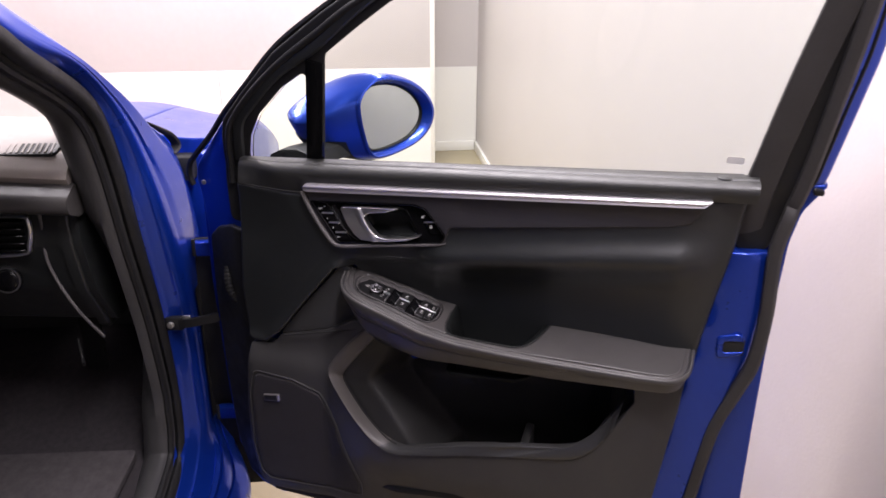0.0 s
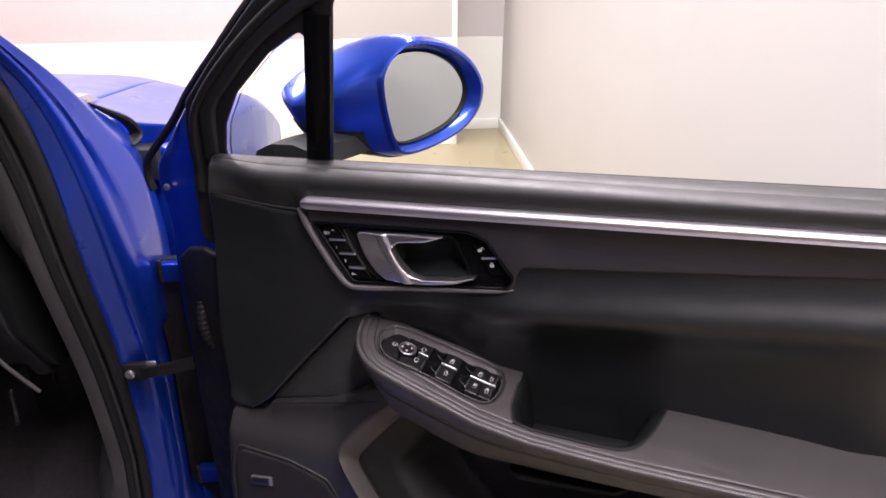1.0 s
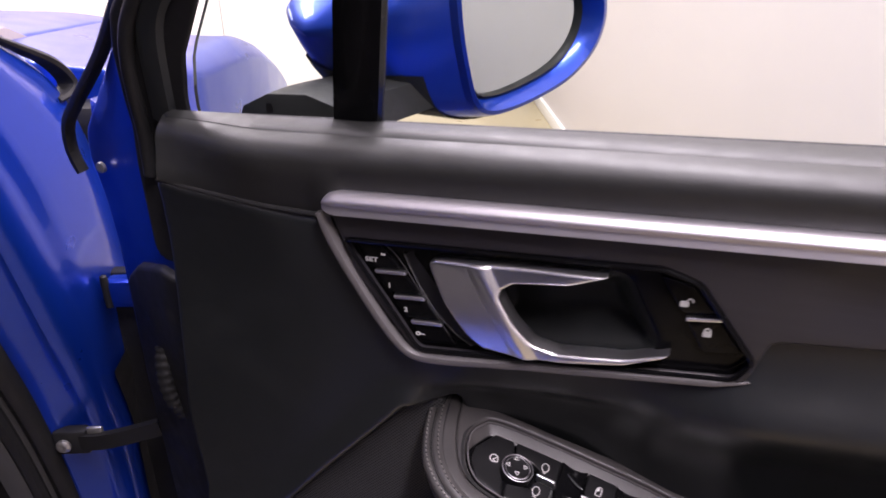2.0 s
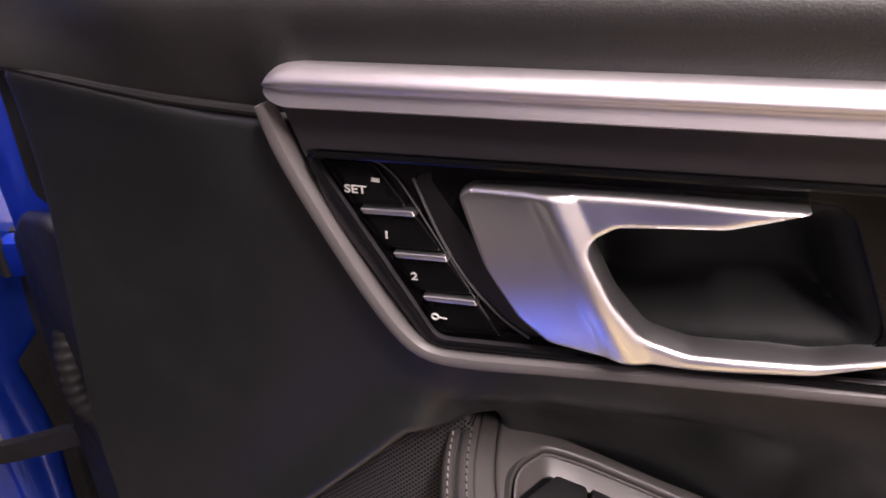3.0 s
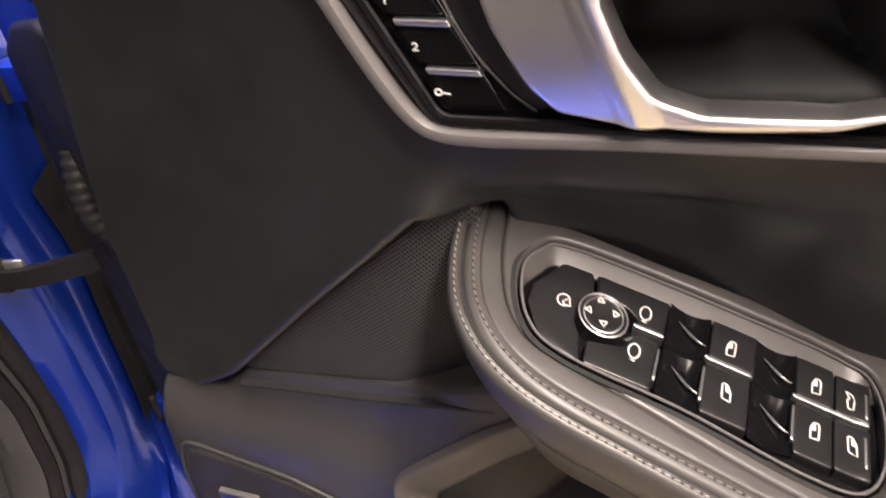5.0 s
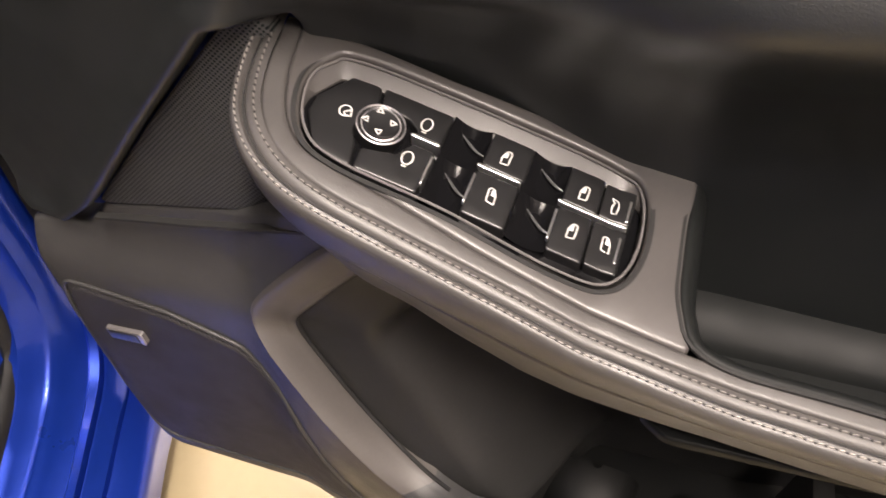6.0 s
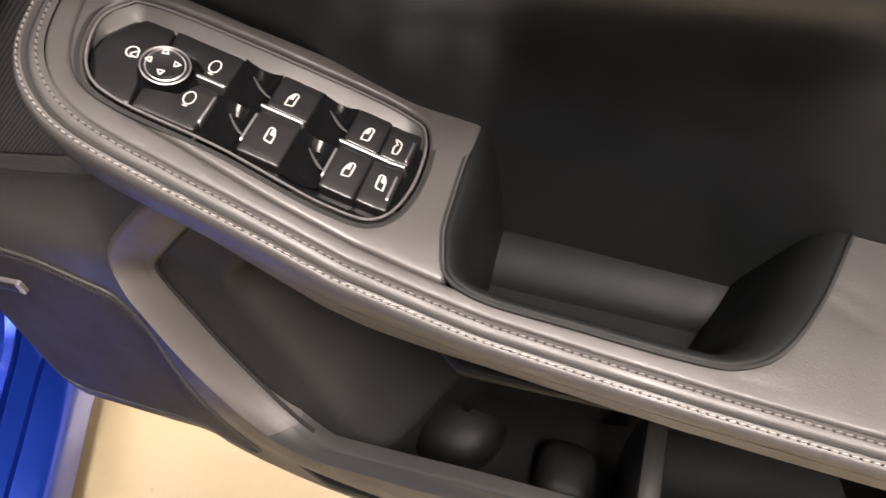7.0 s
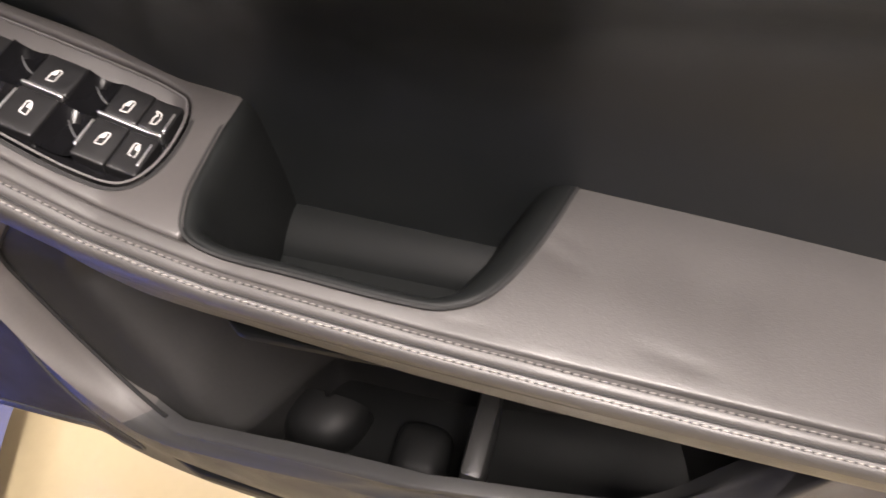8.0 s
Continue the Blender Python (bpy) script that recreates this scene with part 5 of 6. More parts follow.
        part("lock_symbol", sweep(arc, ring(0.0005, 6), up=(0, -1, 0.01)), WHITE, pod, "printed padlock shackle")


ARM_LINE = [(0.2325, 0.036), (0.2385, -0.004), (0.249, -0.033), (0.268, -0.054), (0.295, -0.066), (0.338, -0.0715), (0.388, -0.0760), (0.44, -0.0808), (0.50, -0.0845), (0.60, -0.0865), (0.70, -0.087), (0.80, -0.086), (0.865, -0.083), (0.895, -0.072), (0.912, -0.045), (0.918, 0.0), (0.920, 0.04)]
ARM_SEAM = [(0.255, 0.036), (0.2605, 0.002), (0.272, -0.026), (0.290, -0.040), (0.328, -0.046), (0.383, -0.0545), (0.435, -0.0595), (0.460, -0.0620), (0.485, -0.0632), (0.54, -0.0640), (0.59, -0.0635), (0.613, -0.0600), (0.631, -0.0460), (0.646, -0.0130), (0.660, 0.036)]
WELL = [(0.466, 0.036), (0.467, -0.013), (0.470, -0.042), (0.484, -0.0610), (0.54, -0.0625), (0.59, -0.0620), (0.612, -0.0585), (0.629, -0.0450), (0.6445, -0.0125), (0.6585, 0.036)]


def roll_foot(x):
    """How far in and down the lower edge of the padded roll lies from its stitch line."""
    at = [0.235, 0.27, 0.30, 0.33, 0.36, 0.40, 0.45, 0.50, 0.60, 0.70, 0.80, 0.90]
    return float(np.interp(x, at, [0.014, 0.024, 0.030, 0.031, 0.027, 0.022, 0.019, 0.0175, 0.0115, 0.009, 0.006, 0.006])), float(np.interp(x, at, [0.045, 0.072, 0.088, 0.088, 0.086, 0.080, 0.067, 0.0555, 0.0445, 0.039, 0.032, 0.030]))


def build_armrest(door):
    line = spline(ARM_LINE, 0.006)
    t = np.gradient(line, axis=0)
    t /= np.linalg.norm(t, axis=1, keepdims=True)
    out = np.stack([t[:, 1], -t[:, 0]], 1)
    # padded roll: from the seam over the edge and under
    prof = [(-0.0125, -0.0003), (-0.0095, 0.0006), (-0.0060, 0.0002), (-0.0047, -0.0016), (-0.0040, -0.0034), (-0.0033, -0.0014), (-0.0020, 0.0003), (0.0006, -0.0001), (0.0020, -0.0012), (0.0028, -0.0034), (0.0030, -0.0065)]
    # below that, in shares of the inset and the drop of the lower edge: the roll, a fine groove, a flat strip
    low = [(-0.08, 0.20), (0.00, 0.27), (0.11, 0.34), (0.24, 0.40), (0.32, 0.43), (0.335, 0.445), (0.31, 0.46), (0.34, 0.49), (0.50, 0.62), (0.75, 0.82), (0.95, 0.965), (1.02, 0.99), (1.12, 1.0), (1.5, 1.02), (2.2, 1.03)]
    rows = []
    for (x, y), n in zip(line, out):
        tuck, drop = roll_foot(x)
        rows.append([(x + n[0] * d, y + n[1] * d, arm_top(x, y) + h) for d, h in prof] + [(x - n[0] * tuck * a, y - n[1] * tuck * a, arm_top(x, y) - drop * b) for a, b in low])
    pad = part("armrest", loft(rows), LEATHER, door, "black leather armrest with grey double stitching", sharp=60)
    # closed underside, its shade put in as the pocket floor's black
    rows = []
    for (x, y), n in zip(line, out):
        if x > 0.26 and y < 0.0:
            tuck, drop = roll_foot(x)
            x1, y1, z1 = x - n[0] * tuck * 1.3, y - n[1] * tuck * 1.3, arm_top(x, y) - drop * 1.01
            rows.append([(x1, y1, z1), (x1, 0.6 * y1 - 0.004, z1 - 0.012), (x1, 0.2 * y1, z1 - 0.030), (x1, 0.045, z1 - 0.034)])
    part("armrest_underside", loft(rows), SHADED_BLACK, pad, "underside of the armrest, its shade in the black colour")
    # leather on top, from the roll to the seam
    edge = [tuple(p - 0.0120 * n) for p, n in zip(line, out)]
    o = np.array(edge + [(0.905, 0.042), (0.66, 0.042)] + [tuple(p) for p in spline(ARM_SEAM, 0.006)[::-1]])
    creases = [((0.641, -0.012), (0.664, -0.019)), ((0.648, -0.019), (0.670, -0.024)), ((0.606, -0.068), (0.634, -0.0665)), ((0.652, -0.004), (0.668, -0.012)), ((0.70, -0.058), (0.735, -0.062))]
    def leather_top(x, y):
        h = arm_top(x, y) + 0.0004 + 0.0015 * math.exp(-((x - 0.75) / 0.08) ** 2)
        for (ax, ay), (bx, by) in creases:
            k = min(1.0, max(0.0, ((x - ax) * (bx - ax) + (y - ay) * (by - ay)) / ((bx - ax) ** 2 + (by - ay) ** 2)))
            d = math.hypot(x - ax - k * (bx - ax), y - ay - k * (by - ay))
            h -= 0.0006 * math.exp(-(d / 0.0025) ** 2) * math.sin(math.pi * (0.1 + 0.8 * k))
        return h
    part("armrest_top", patch(even(np.vstack([o, o[:1]]), 0.005, True), leather_top, 0.004, 0.0022, 0.006, axis="z"), LEATHER, pad, "black leather armrest top, faintly creased")

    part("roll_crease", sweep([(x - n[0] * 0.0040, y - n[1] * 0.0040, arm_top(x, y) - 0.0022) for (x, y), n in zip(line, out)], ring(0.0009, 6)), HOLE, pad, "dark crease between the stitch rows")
    # stitches either side of the crease
    for shift, drop, wide in ((-0.0002, 0.0004, 1.0), (-0.0092, 0.0009, 0.9)):
        rows3 = even(np.array([(x + n[0] * shift, y + n[1] * shift, arm_top(x, y) + drop) for (x, y), n in zip(line, out)]), 0.0042)
        bm, holes = bmesh.new(), bmesh.new()
        for k in range(2, len(rows3) - 8):
            a, b = Vector(rows3[k]), Vector(rows3[k + 1])
            d = (b - a).normalized()
            side = d.cross(Vector((0, 0, 1))).normalized()
            upv = side.cross(d)
            jit = 0.00018 * math.sin(k * 12.9898) 
            p0, p1 = a + d * 0.0007 + side * (0.0002 + jit), a + d * 0.0034 - side * (0.0002 - jit)
            def seg(target, p0, p1, w, h0, h1):
                c = []
                for f, hgt, ww in ((0.0, h0, 0.6), (0.25, h1, 1.0), (0.75, h1, 1.0), (1.0, h0, 0.6)):
                    q = p0.lerp(p1, f)
                    c.append([target.verts.new(q + side * w * ww * sx + upv * (hgt if top else -0.0006)) for sx, top in ((-1, 0), (-0.6, 1), (0.6, 1), (1, 0))])
                for i in range(3):
                    for j in range(3):
                        target.faces.new((c[i][j], c[i][j + 1], c[i + 1][j + 1], c[i + 1][j]))
            seg(bm, p0, p1, 0.00042 * wide, 0.0, 0.00045)
            seg(holes, a - d * 0.0005, a + d * 0.0006, 0.00055 / wide ** 2, 0.0001, 0.00028)
        bmesh.ops.recalc_face_normals(bm, faces=bm.faces)
        bmesh.ops.recalc_face_normals(holes, faces=holes.faces)
        part("stitching", bm, THREAD if shift > -0.001 else THREAD_DARK, pad, "row of pale grey stitches" if shift > -0.001 else "row of dark grey stitches", kind="stuff")
        part("needle_holing", holes, HOLE, pad, "row of needle holes", kind="stuff")

    # plastic console that carries the switches
    seam = [p for p in spline(ARM_SEAM, 0.005) if p[0] < 0.479]
    cons = np.array([tuple(p) for p in seam] + [(0.4745, -0.052), (0.4690, -0.030), (0.4675, 0.0), (0.4665, 0.040), (0.40, 0.0375), (0.335, 0.0345), (0.275, 0.034)])
    rec = [(0.270, 0.000), (0.276, 0.017), (0.291, 0.0250), (0.365, 0.0268), (0.426, 0.0255), (0.4430, 0.0140), (0.4455, -0.020), (0.4350, -0.0430), (0.408, -0.0475), (0.354, -0.0420), (0.300, -0.0395), (0.279, -0.0270)]
    recess = spline(rec, 0.003, True)
    console = part("switch_console", patch(even(np.vstack([cons, cons[:1]]), 0.004, True), lambda x, y: arm_top(x, y) + 0.0008 + 0.002 * float(step01(0.0, 0.035, y)), 0.008, 0.0025, 0.05, holes=[recess], axis="z", hole_r=0.0025, hole_rim=0.010), CONSOLE, door, "black plastic switch console in the armrest")
    part("recess_rim", sweep([(x, y, arm_top(x, y) + 0.0003) for x, y in inset(ccw(recess), 0.0018)], ring(0.0007, 6), loop=True), SATIN, console, "thin satin rim of the switch recess")
    part("recess_groove", sweep([(x, y, arm_top(x, y) + 0.0006) for x, y in inset(ccw(recess), -0.0024)], [(-0.0013, -0.001), (-0.0012, 0.0004), (0.0012, 0.0004), (0.0013, -0.001)], loop=True), HOLE, console, "dark groove round the switch recess")
    # the shiny sloped surround and the plate
    plate = rounded([switch_at(u, v) for u, v in ((-0.0200, 0.004), (-0.0105, 0.0228), (0.139, 0.0240), (0.1490, 0.015), (0.1500, -0.024), (0.1390, -0.0352), (0.111, -0.0378), (0.009, -0.0325), (-0.0090, -0.0290), (-0.0200, -0.012))], 0.006, 0.003)
    edge_in, edge_out = ccw(np.array(plate)), inset(ccw(recess), 0.0010)
    def slope(x, y):
        q = np.array([[x, y]])
        a, b = to_edge(q, edge_in)[0], to_edge(q, edge_out)[0]
        return arm_top(x, y) - 0.0006 - 0.0042 * b / (a + b + 1e-9)
    part("switch_surround", patch(edge_out, slope, 0.003, 0.0, 0.0, holes=[plate], axis="z", hole_rim=0.002), CONSOLE, console, "satin surround sloping into the recess")
    part("switch_plate", patch(inset(edge_in, -0.0015), lambda x, y: arm_top(x, y) - 0.0058, 0.008, 0.0, 0.003, axis="z"), GLOSS, console, "gloss black switch plate")
    build_switches(console)

    # grip well: rim, wall, floor
    w = spline(WELL, 0.004)
    tw = np.gradient(w, axis=0)
    tw /= np.linalg.norm(tw, axis=1, keepdims=True)
    nin = np.stack([-tw[:, 1], tw[:, 0]], 1)
    rows = []
    for (x, y), n in zip(w, nin):
        z = arm_top(x, y)
        broad = 1.0 + 0.9 * float(step01(0.60, 0.635, x))
        rows.append([(x + n[0] * d * (broad if d > 0 else 1), y + n[1] * d * (broad if d > 0 else 1), z + h) for d, h in ((-0.0022, 0.0004), (-0.0012, 0.0014), (0.0004, 0.0016), (0.0024, 0.0008), (0.0046, -0.0014), (0.0066, -0.0050), (0.0084, -0.0105), (0.0105, -0.020), (0.0135, -0.036), (0.0165, -0.052), (0.018, -0.064), (0.0195, -0.076), (0.020, -0.092))])
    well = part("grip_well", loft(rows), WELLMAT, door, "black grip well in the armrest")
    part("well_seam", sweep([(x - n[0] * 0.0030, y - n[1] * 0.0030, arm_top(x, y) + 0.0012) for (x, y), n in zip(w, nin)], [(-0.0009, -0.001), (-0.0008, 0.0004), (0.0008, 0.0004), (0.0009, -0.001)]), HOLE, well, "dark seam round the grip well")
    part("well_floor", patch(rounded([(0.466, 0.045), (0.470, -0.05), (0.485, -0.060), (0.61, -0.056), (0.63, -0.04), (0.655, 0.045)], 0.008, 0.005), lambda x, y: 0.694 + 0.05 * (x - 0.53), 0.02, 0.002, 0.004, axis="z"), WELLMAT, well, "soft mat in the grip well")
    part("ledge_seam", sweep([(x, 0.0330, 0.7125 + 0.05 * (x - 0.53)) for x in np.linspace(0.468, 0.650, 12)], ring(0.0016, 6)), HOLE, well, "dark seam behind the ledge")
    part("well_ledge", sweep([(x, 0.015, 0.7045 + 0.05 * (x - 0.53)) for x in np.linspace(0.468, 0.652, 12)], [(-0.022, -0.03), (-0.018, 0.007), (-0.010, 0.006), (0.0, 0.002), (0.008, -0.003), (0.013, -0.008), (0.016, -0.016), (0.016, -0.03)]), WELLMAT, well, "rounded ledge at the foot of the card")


KEY_UP = 0.0002     # how far the window keys stand over the console


def switch_at(u, v):
    """Grid of the switch block: u along it, v across it (metres from the folding symbol)."""
    return (0.2935 + u + 0.03 * v, -0.0084 + 0.004 * u + v)


def build_switches(console):
    def f(h):
        return lambda x, y: arm_top(x, y) + h

    def key(name, corners, h=0.0035, r=0.0012, mat=KEYCAP, label="black switch key with white symbol"):
        return part(name, patch(rounded(corners, 0.0012, 0.0015), f(h), 0.006, r, h + 0.006, axis="z"), mat, console, label)

    at57 = switch_at

    def quad(u0, u1, v0, v1, skew=0.0):
        return [at57(u0, v0), at57(u1, v0), at57(u1 + skew, v1), at57(u0 + skew, v1)]

    # mirror block
    key("mirror_key", [at57(-0.0155, -0.007), at57(-0.005, -0.0255), at57(0.0145, -0.0290), at57(0.0115, -0.0150), at57(0.0075, -0.008), at57(0.0075, 0.004), at57(0.0125, 0.0115), at57(0.010, 0.0228), at57(-0.005, 0.0225), at57(-0.0155, 0.004)], -0.0014, 0.001, label="black folding mirror key")
    dial = part("mirror_dial", turned([(0.0, -0.005), (0.0136, -0.005), (0.0136, 0.0030), (0.0124, 0.0040), (0.0112, 0.0034), (0.0108, 0.0024), (0.0104, 0.0036), (0.0092, 0.0046), (0.006, 0.0042), (0.0, 0.0040)], 44, m=Matrix.Translation((*at57(0.0188, -0.0018), arm_top(*at57(0.0188, -0.0018)) - 0.001)) @ pose(0, 0, 0, 5, 16, 0) @ Matrix.Scale(0.88, 4)), KEYCAP, console, "round mirror adjuster dial")
    part("dial_ring", turned([(0.0130, 0.0034), (0.0135, 0.0030), (0.0139, 0.0031), (0.0138, 0.0037), (0.0134, 0.0039), (0.0130, 0.0034)], 44, m=Matrix.Translation((*at57(0.0188, -0.0018), arm_top(*at57(0.0188, -0.0018)) - 0.001)) @ pose(0, 0, 0, 5, 16, 0) @ Matrix.Scale(0.88, 4)), ALU, console, "thin bright ring of the dial")
    key("mirror_key", [at57(0.0350, 0.0020), at57(0.0480, 0.0020), at57(0.0480, 0.0232), at57(0.012, 0.0230), at57(0.0140, 0.0120), at57(0.0290, 0.0100), at57(0.0345, 0.0060)], -0.0008)
    key("mirror_key", [at57(0.0160, -0.0290), at57(0.0465, -0.0288), at57(0.0470, -0.0025), at57(0.0355, -0.0025), at57(0.0310, -0.0120), at57(0.0150, -0.0165)], -0.0008)
    # scoops and window keys
    for u0 in (0.0490, 0.0905):
        for v0, v1 in ((-0.0015, 0.0240), (-0.0300, -0.0020)):
            rows = []
            for a in np.linspace(0, 1, 16):
                rows.append([])
                for b in np.linspace(0, 1, 14):
                    x, y = at57(u0 - 0.0005 + 0.0200 * a, v0 + (v1 - v0) * b)
                    rows[-1].append((x, y, arm_top(x, y) - 0.0016 - 0.0060 * math.sin(math.pi * a) ** 0.8 * (0.35 + 0.65 * math.sin(math.pi * (0.08 + 0.84 * b))) + 0.0008 * b))
            scoop = part("finger_scoop", loft(rows), GLOSS, console, "gloss black finger scoop")
            # the scoop's highlight, drawn as a paler tapered arc
            arc = [at57(u0 + 0.0050 + 0.0140 * a, v0 + (v1 - v0) * (0.78 - 0.38 * math.sin(1.45 * a))) for a in np.linspace(0, 1, 12)]
            arc = [(x, y, arm_top(x, y) - 0.0050 + 0.0022 * k / 11) for k, (x, y) in enumerate(arc)]
            part("scoop_edge", sweep(arc, ring(0.0008, 8), scale=[0.3 + 0.7 * math.sin(math.pi * (k + 0.5) / 12) for k in range(12)]), GLOSS_SOFT, console, "pale arc for the highlight in the finger scoop")
    for name, u0, u1, v0, v1 in (("window_key", 0.0690, 0.0905, 0.0012, 0.0236), ("window_key", 0.0680, 0.0895, -0.0292, -0.0022),
                                 ("window_key", 0.1100, 0.1280, 0.0012, 0.0236), ("window_key", 0.1095, 0.1272, -0.0292, -0.0022),
                                 ("boot_key", 0.1285, 0.1445, 0.0012, 0.0225), ("window_key", 0.1277, 0.1440, -0.0285, -0.0022)):
        key(name, quad(u0, u1, v0, v1), KEY_UP)
    # bright key edges
    for u0, u1, v in ((0.0335, 0.0480, 0.0022), (0.0675, 0.0895, 0.0012), (0.1085, 0.1435, 0.0010)):
        part("key_edge", patch(rounded(quad(u0, u1, v - 0.0021, v), 0.0005, 0.001), f(KEY_UP + 0.0009), 0.006, 0.0006, 0.006, axis="z"), CHROME, console, "bright key edge")
    for u, v0, v1 in ((0.0470, -0.0235, -0.0060), (0.0680, -0.0235, -0.0050), (0.1092, -0.0235, -0.0050), (0.1425, 0.003, 0.0170), (0.1418, -0.0225, -0.0065)):
        part("key_edge", patch(rounded(quad(u - 0.0006, u + 0.0006, v0, v1), 0.0003, 0.001), f(KEY_UP + 0.0003), 0.006, 0.0004, 0.006, axis="z"), CHROME, console, "bright key edge")

    # white symbols
    def stroke(pts, h, name="symbol", w=0.00032, loop=True):
        p = [(x, y, arm_top(x, y) + h) for x, y in pts]
        part(name, sweep(p, [(-w, 0), (-w, 0.00012), (w, 0.00012), (w, 0)], loop=loop), WHITE, console, "printed white symbol")

    for u, v, flip in ((0.0790, 0.0110, 1), (0.0790, -0.0138, -1), (0.1195, 0.0105, 1), (0.1192, -0.0138, 1), (0.1360, -0.0132, -1)):
        o = [at57(u + flip * a * 0.8, v + b) for a, b in ((-0.0026, -0.0046), (0.0022, -0.0040), (0.0026, 0.0034), (0.0014, 0.0044), (-0.0006, 0.0038), (-0.0024, 0.0006))]
        stroke(even(np.array(o + o[:1]), 0.0012, True), KEY_UP + 0.00005)
        g = [at57(u + flip * a * 0.8, v + b) for a, b in ((-0.0021, -0.0002), (0.0004, 0.0000), (0.0006, 0.0032), (-0.0006, 0.0030), (-0.0020, 0.0006))]
        part("symbol", patch(np.array(g), f(KEY_UP + 0.0002), 0.004, 0, 0.0003, axis="z"), WHITE, console, "printed white symbol")
    for u, v, h in ((0.0378, 0.0113, -0.00075), (0.0365, -0.0120, -0.00075)):
        o = [at57(u + 0.0026 * math.cos(a), v + 0.0040 * math.sin(a)) for a in np.linspace(0, 2 * math.pi, 18, endpoint=False)]
        stroke(o, h)
        o = [at57(u + a, v - 0.0052) for a in (-0.0012, 0.0, 0.0012)]
        stroke(np.array(o), h, loop=False)
    o = [at57(0.0003 + 0.0030 * math.cos(a), 0.0005 + 0.0034 * math.sin(a)) for a in np.linspace(0.4, 5.6, 14)]
    stroke(np.array(o), -0.00135, loop=False)
    o = [at57(a, b) for a, b in ((0.0000, -0.0006), (0.0026, 0.0024), (0.0040, -0.0020), (0.0010, -0.0022))]
    stroke(even(np.array(o + o[:1]), 0.001, True), -0.00135)
    o = [at57(0.1355 + a, 0.0100 + b) for a, b in ((-0.0012, -0.0044), (0.0012, -0.0040), (0.0018, 0.0005), (0.0010, 0.0038), (-0.0022, 0.0048), (-0.0018, 0.0036), (-0.0004, 0.0020), (-0.0016, 0.0))]
    stroke(even(np.array(o + o[:1]), 0.001, True), KEY_UP + 0.00005)
    cx, cy = 0.0188, -0.0018
    for k, a in enumerate((0.3, 1.87, 3.44, 5.01)):
        m = 0.0062
        o = []
        for da, rr in ((0.0, 0.0082), (0.30, 0.0056), (-0.30, 0.0056)):
            o.append(at57(cx + rr * math.cos(a + da), cy + rr * math.sin(a + da)))
        p = [(x, y, arm_top(*at57(cx, cy)) + 0.0034 - 0.287 * (x - at57(cx, cy)[0]) + 0.087 * (y - at57(cx, cy)[1])) for x, y in even(np.array(o + o[:1]), 0.0008, True)]
        part("symbol", sweep(p, [(-0.0003, 0), (-0.0003, 0.0004), (0.0003, 0.0004), (0.0003, 0)], loop=True), WHITE, console, "printed white arrow")


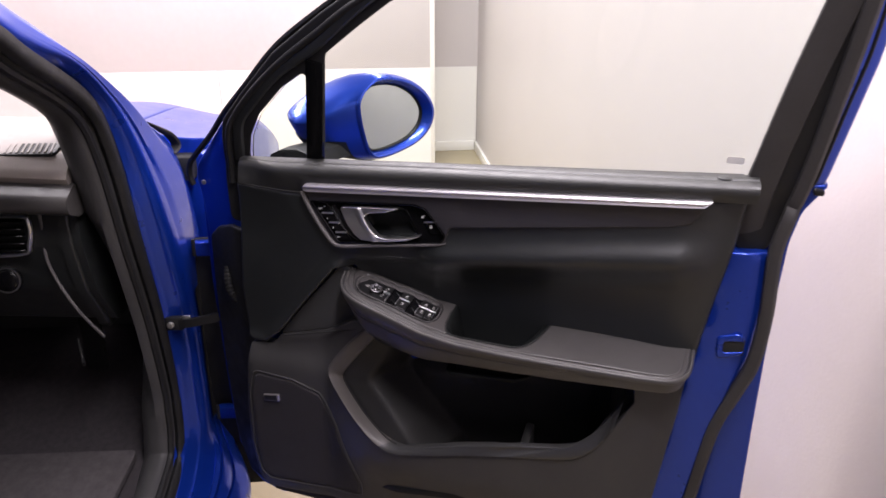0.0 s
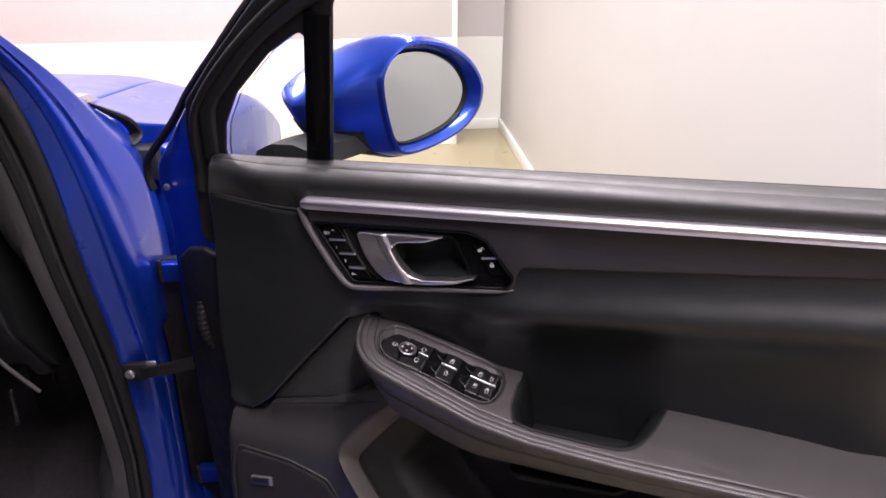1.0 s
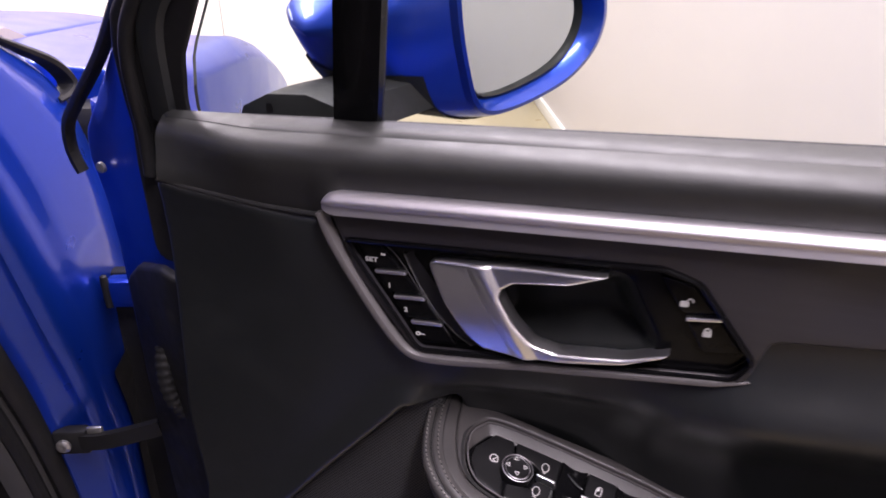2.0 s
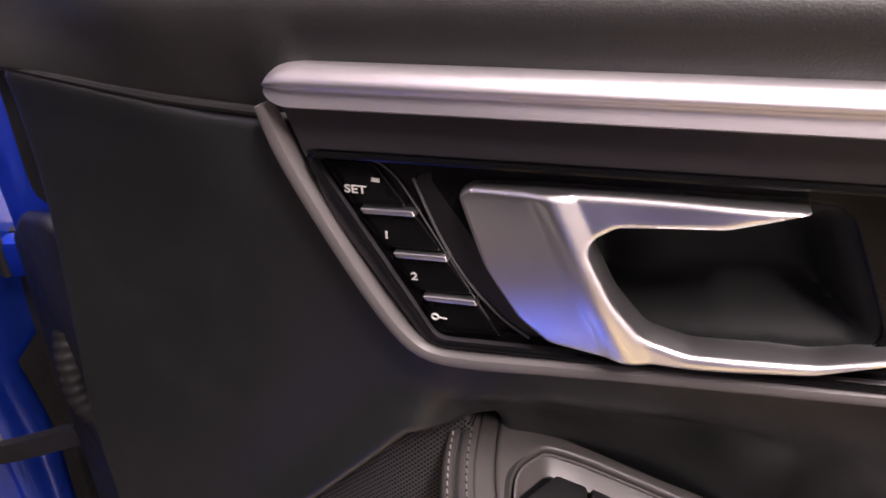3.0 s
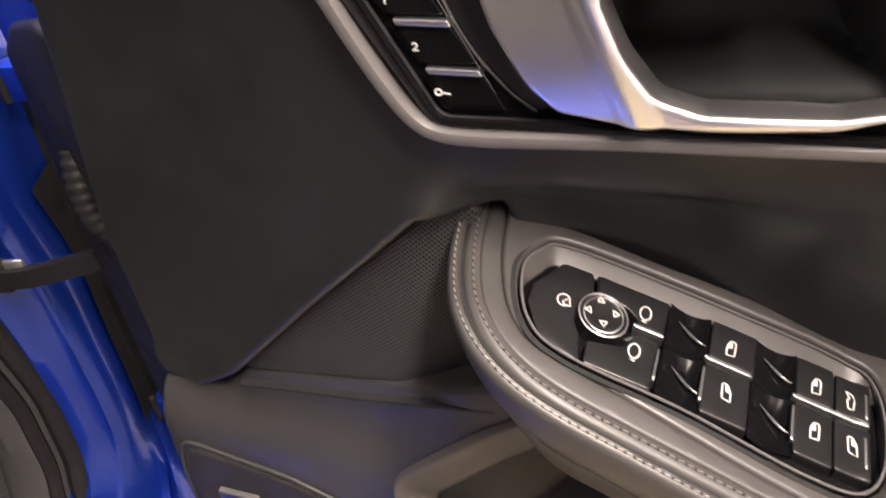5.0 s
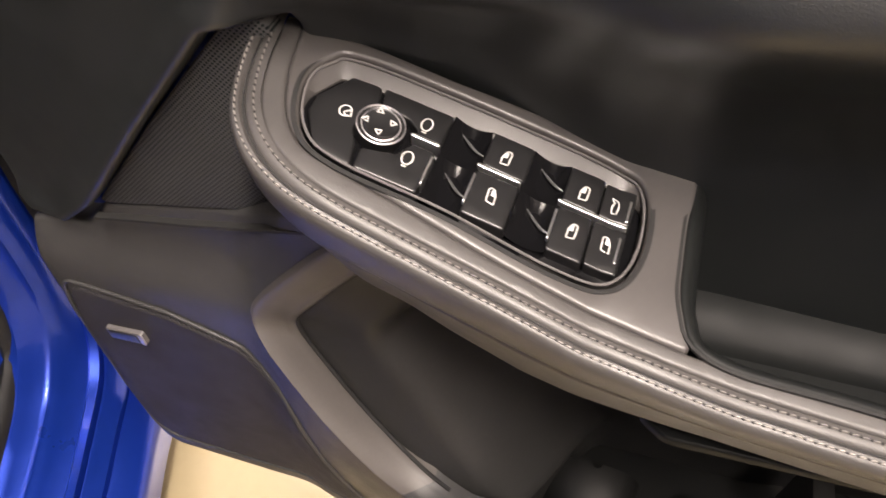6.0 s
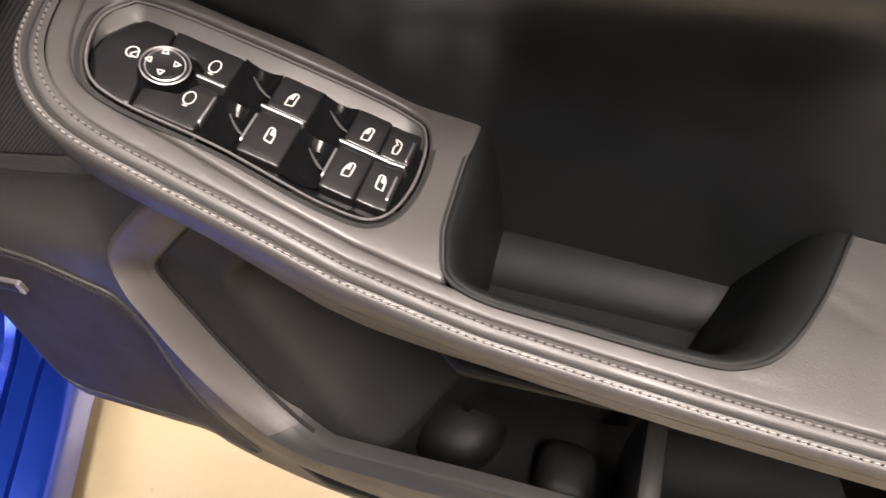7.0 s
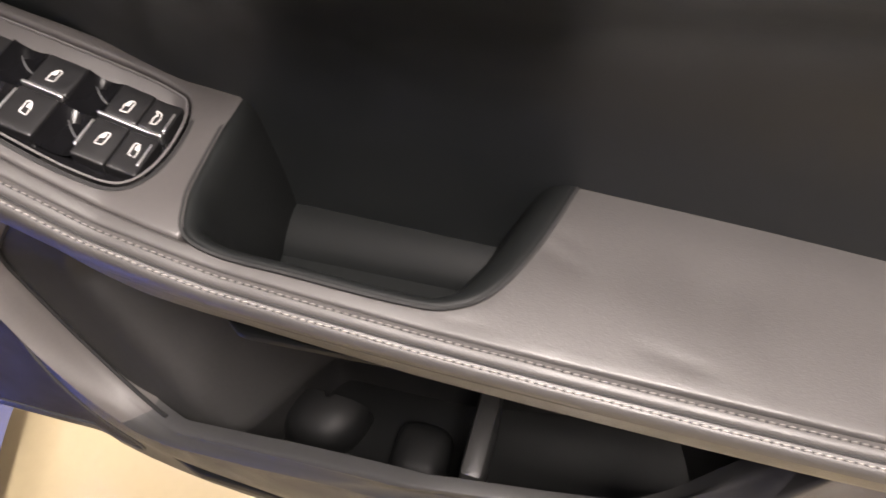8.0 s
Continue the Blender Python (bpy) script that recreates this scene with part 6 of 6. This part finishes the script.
def build_mirror(door):
    """Door mirror: painted shell, glass, black foot."""
    g = Vector((0.857, -0.514, 0.0)).normalized()
    across = Vector((0.514, 0.857, 0.0))
    c = Vector((0.229, 0.330, 1.090))
    egg = spline([(-0.096, 0.055), (-0.076, 0.075), (-0.030, 0.078), (0.020, 0.066), (0.062, 0.040), (0.086, 0.004), (0.080, -0.030), (0.050, -0.056), (0.005, -0.070), (-0.045, -0.076), (-0.074, -0.068), (-0.088, -0.030), (-0.096, 0.015)], 0.006, True)

    def at(p, depth, k=1.0, shift=(0.0, 0.0), st=1.0):
        side = p[0] * k * (st if p[0] < 0 else 1.0)
        far = min(1.0, max(0.0, (-side - 0.06) / 0.15))
        q = across * (side + shift[0]) + Vector((0, 0, 1)) * (p[1] * k * (1 - (0.40 + 0.36 * float(step01(-0.05, 0.05, p[1]))) * far ** 1.2) + shift[1] - 0.012 * far) - g * depth
        return tuple(q)

    prof = [(0.014, 0.93, -0.002, 0), (0.004, 0.98, 0.0, 0), (-0.006, 1.06, 0.004, 0), (-0.010, 1.11, 0.006, 0), (-0.008, 1.17, 0.008, 0), (0.000, 1.22, 0.010, 0), (0.014, 1.25, 0.008, 0), (0.040, 1.24, 0.0, 0.002), (0.070, 1.16, -0.012, 0.003), (0.095, 1.04, -0.028, 0.003),
            (0.118, 0.87, -0.050, 0.002), (0.134, 0.67, -0.066, 0.0), (0.145, 0.42, -0.080, -0.002), (0.150, 0.20, -0.088, -0.003), (0.152, 0.02, -0.092, -0.003)]
    mirror = part("door_mirror", loft([[at(p, d, k, (sx, sz), float(np.interp(d, [0.0, 0.02, 0.05, 0.08, 0.12, 0.152], [1.0, 1.35, 1.75, 1.9, 1.9, 1.6]))) for p in egg] for d, k, sx, sz in prof], True), BLUE, door, "blue painted door mirror shell")
    mirror.location = c
    part("mirror_glass", loft([[at(p, 0.008 - 0.0015 * (1 - k * k), k * 0.93, (-0.002, 0.0)) for p in egg] for k in (1.0, 0.8, 0.5, 0.2, 0.02)], True), MIRRORMAT, mirror, "clear mirror glass")
    rim = [[at(p, d, k * 0.93, (-0.002, 0.0)) for p in egg] for d, k in ((0.010, 1.0), (0.004, 1.005), (0.002, 1.02), (0.008, 1.03))]
    part("glass_rim", loft(rim, True, False), RUBBER, mirror, "black rim round the glass")
    under = [p for p in egg if p[1] < -0.030 and p[0] < 0.004]
    under.sort(key=lambda p: p[0] + (0.3 * (p[1] + 0.03) if p[0] < -0.085 else 0.0))
    rows = [[at(p, d, k * 1.012, (sx, sz - 0.001), float(np.interp(d, [0.0, 0.02, 0.05, 0.08, 0.12, 0.152], [1.0, 1.35, 1.75, 1.9, 1.9, 1.6]))) for p in under] for d, k, sx, sz in prof[6:12]]
    part("lower_shell", loft(rows), RUBBER, mirror, "black lower mirror shell")
    foot = [(-0.150, -0.235, -0.050), (-0.150, -0.20, -0.052), (-0.145, -0.15, -0.057), (-0.135, -0.10, -0.060), (-0.120, -0.05, -0.060)]
    part("foot", sweep(spline(foot, 0.012), [(-0.050, -0.020), (-0.040, 0.006), (-0.016, 0.018), (0.02, 0.020), (0.046, 0.012), (0.058, -0.014), (0.0, -0.024)]), RUBBER, mirror, "black plastic mirror foot")


def hang_door(door, car):
    """The door hangs on the car, and all its pieces on the door."""
    bpy.context.view_layer.update()
    back = door.matrix_world.inverted()
    for ob, m in [(o, o.matrix_world.copy()) for o in door.children_recursive]:
        ob.parent = door
        ob.matrix_basis = back @ m
    door.parent = car
    door.matrix_basis = car.matrix_world.inverted() @ DOOR


build_room()
build_lamps()
the_car = build_car()
build_cabin(the_car)
the_door = thing("car_door", "open blue car door with black leather trim", "car door", DOOR)
build_shell(the_door)
build_trim(the_door)
build_armrest(the_door)
build_mirror(the_door)
hang_door(the_door, the_car)
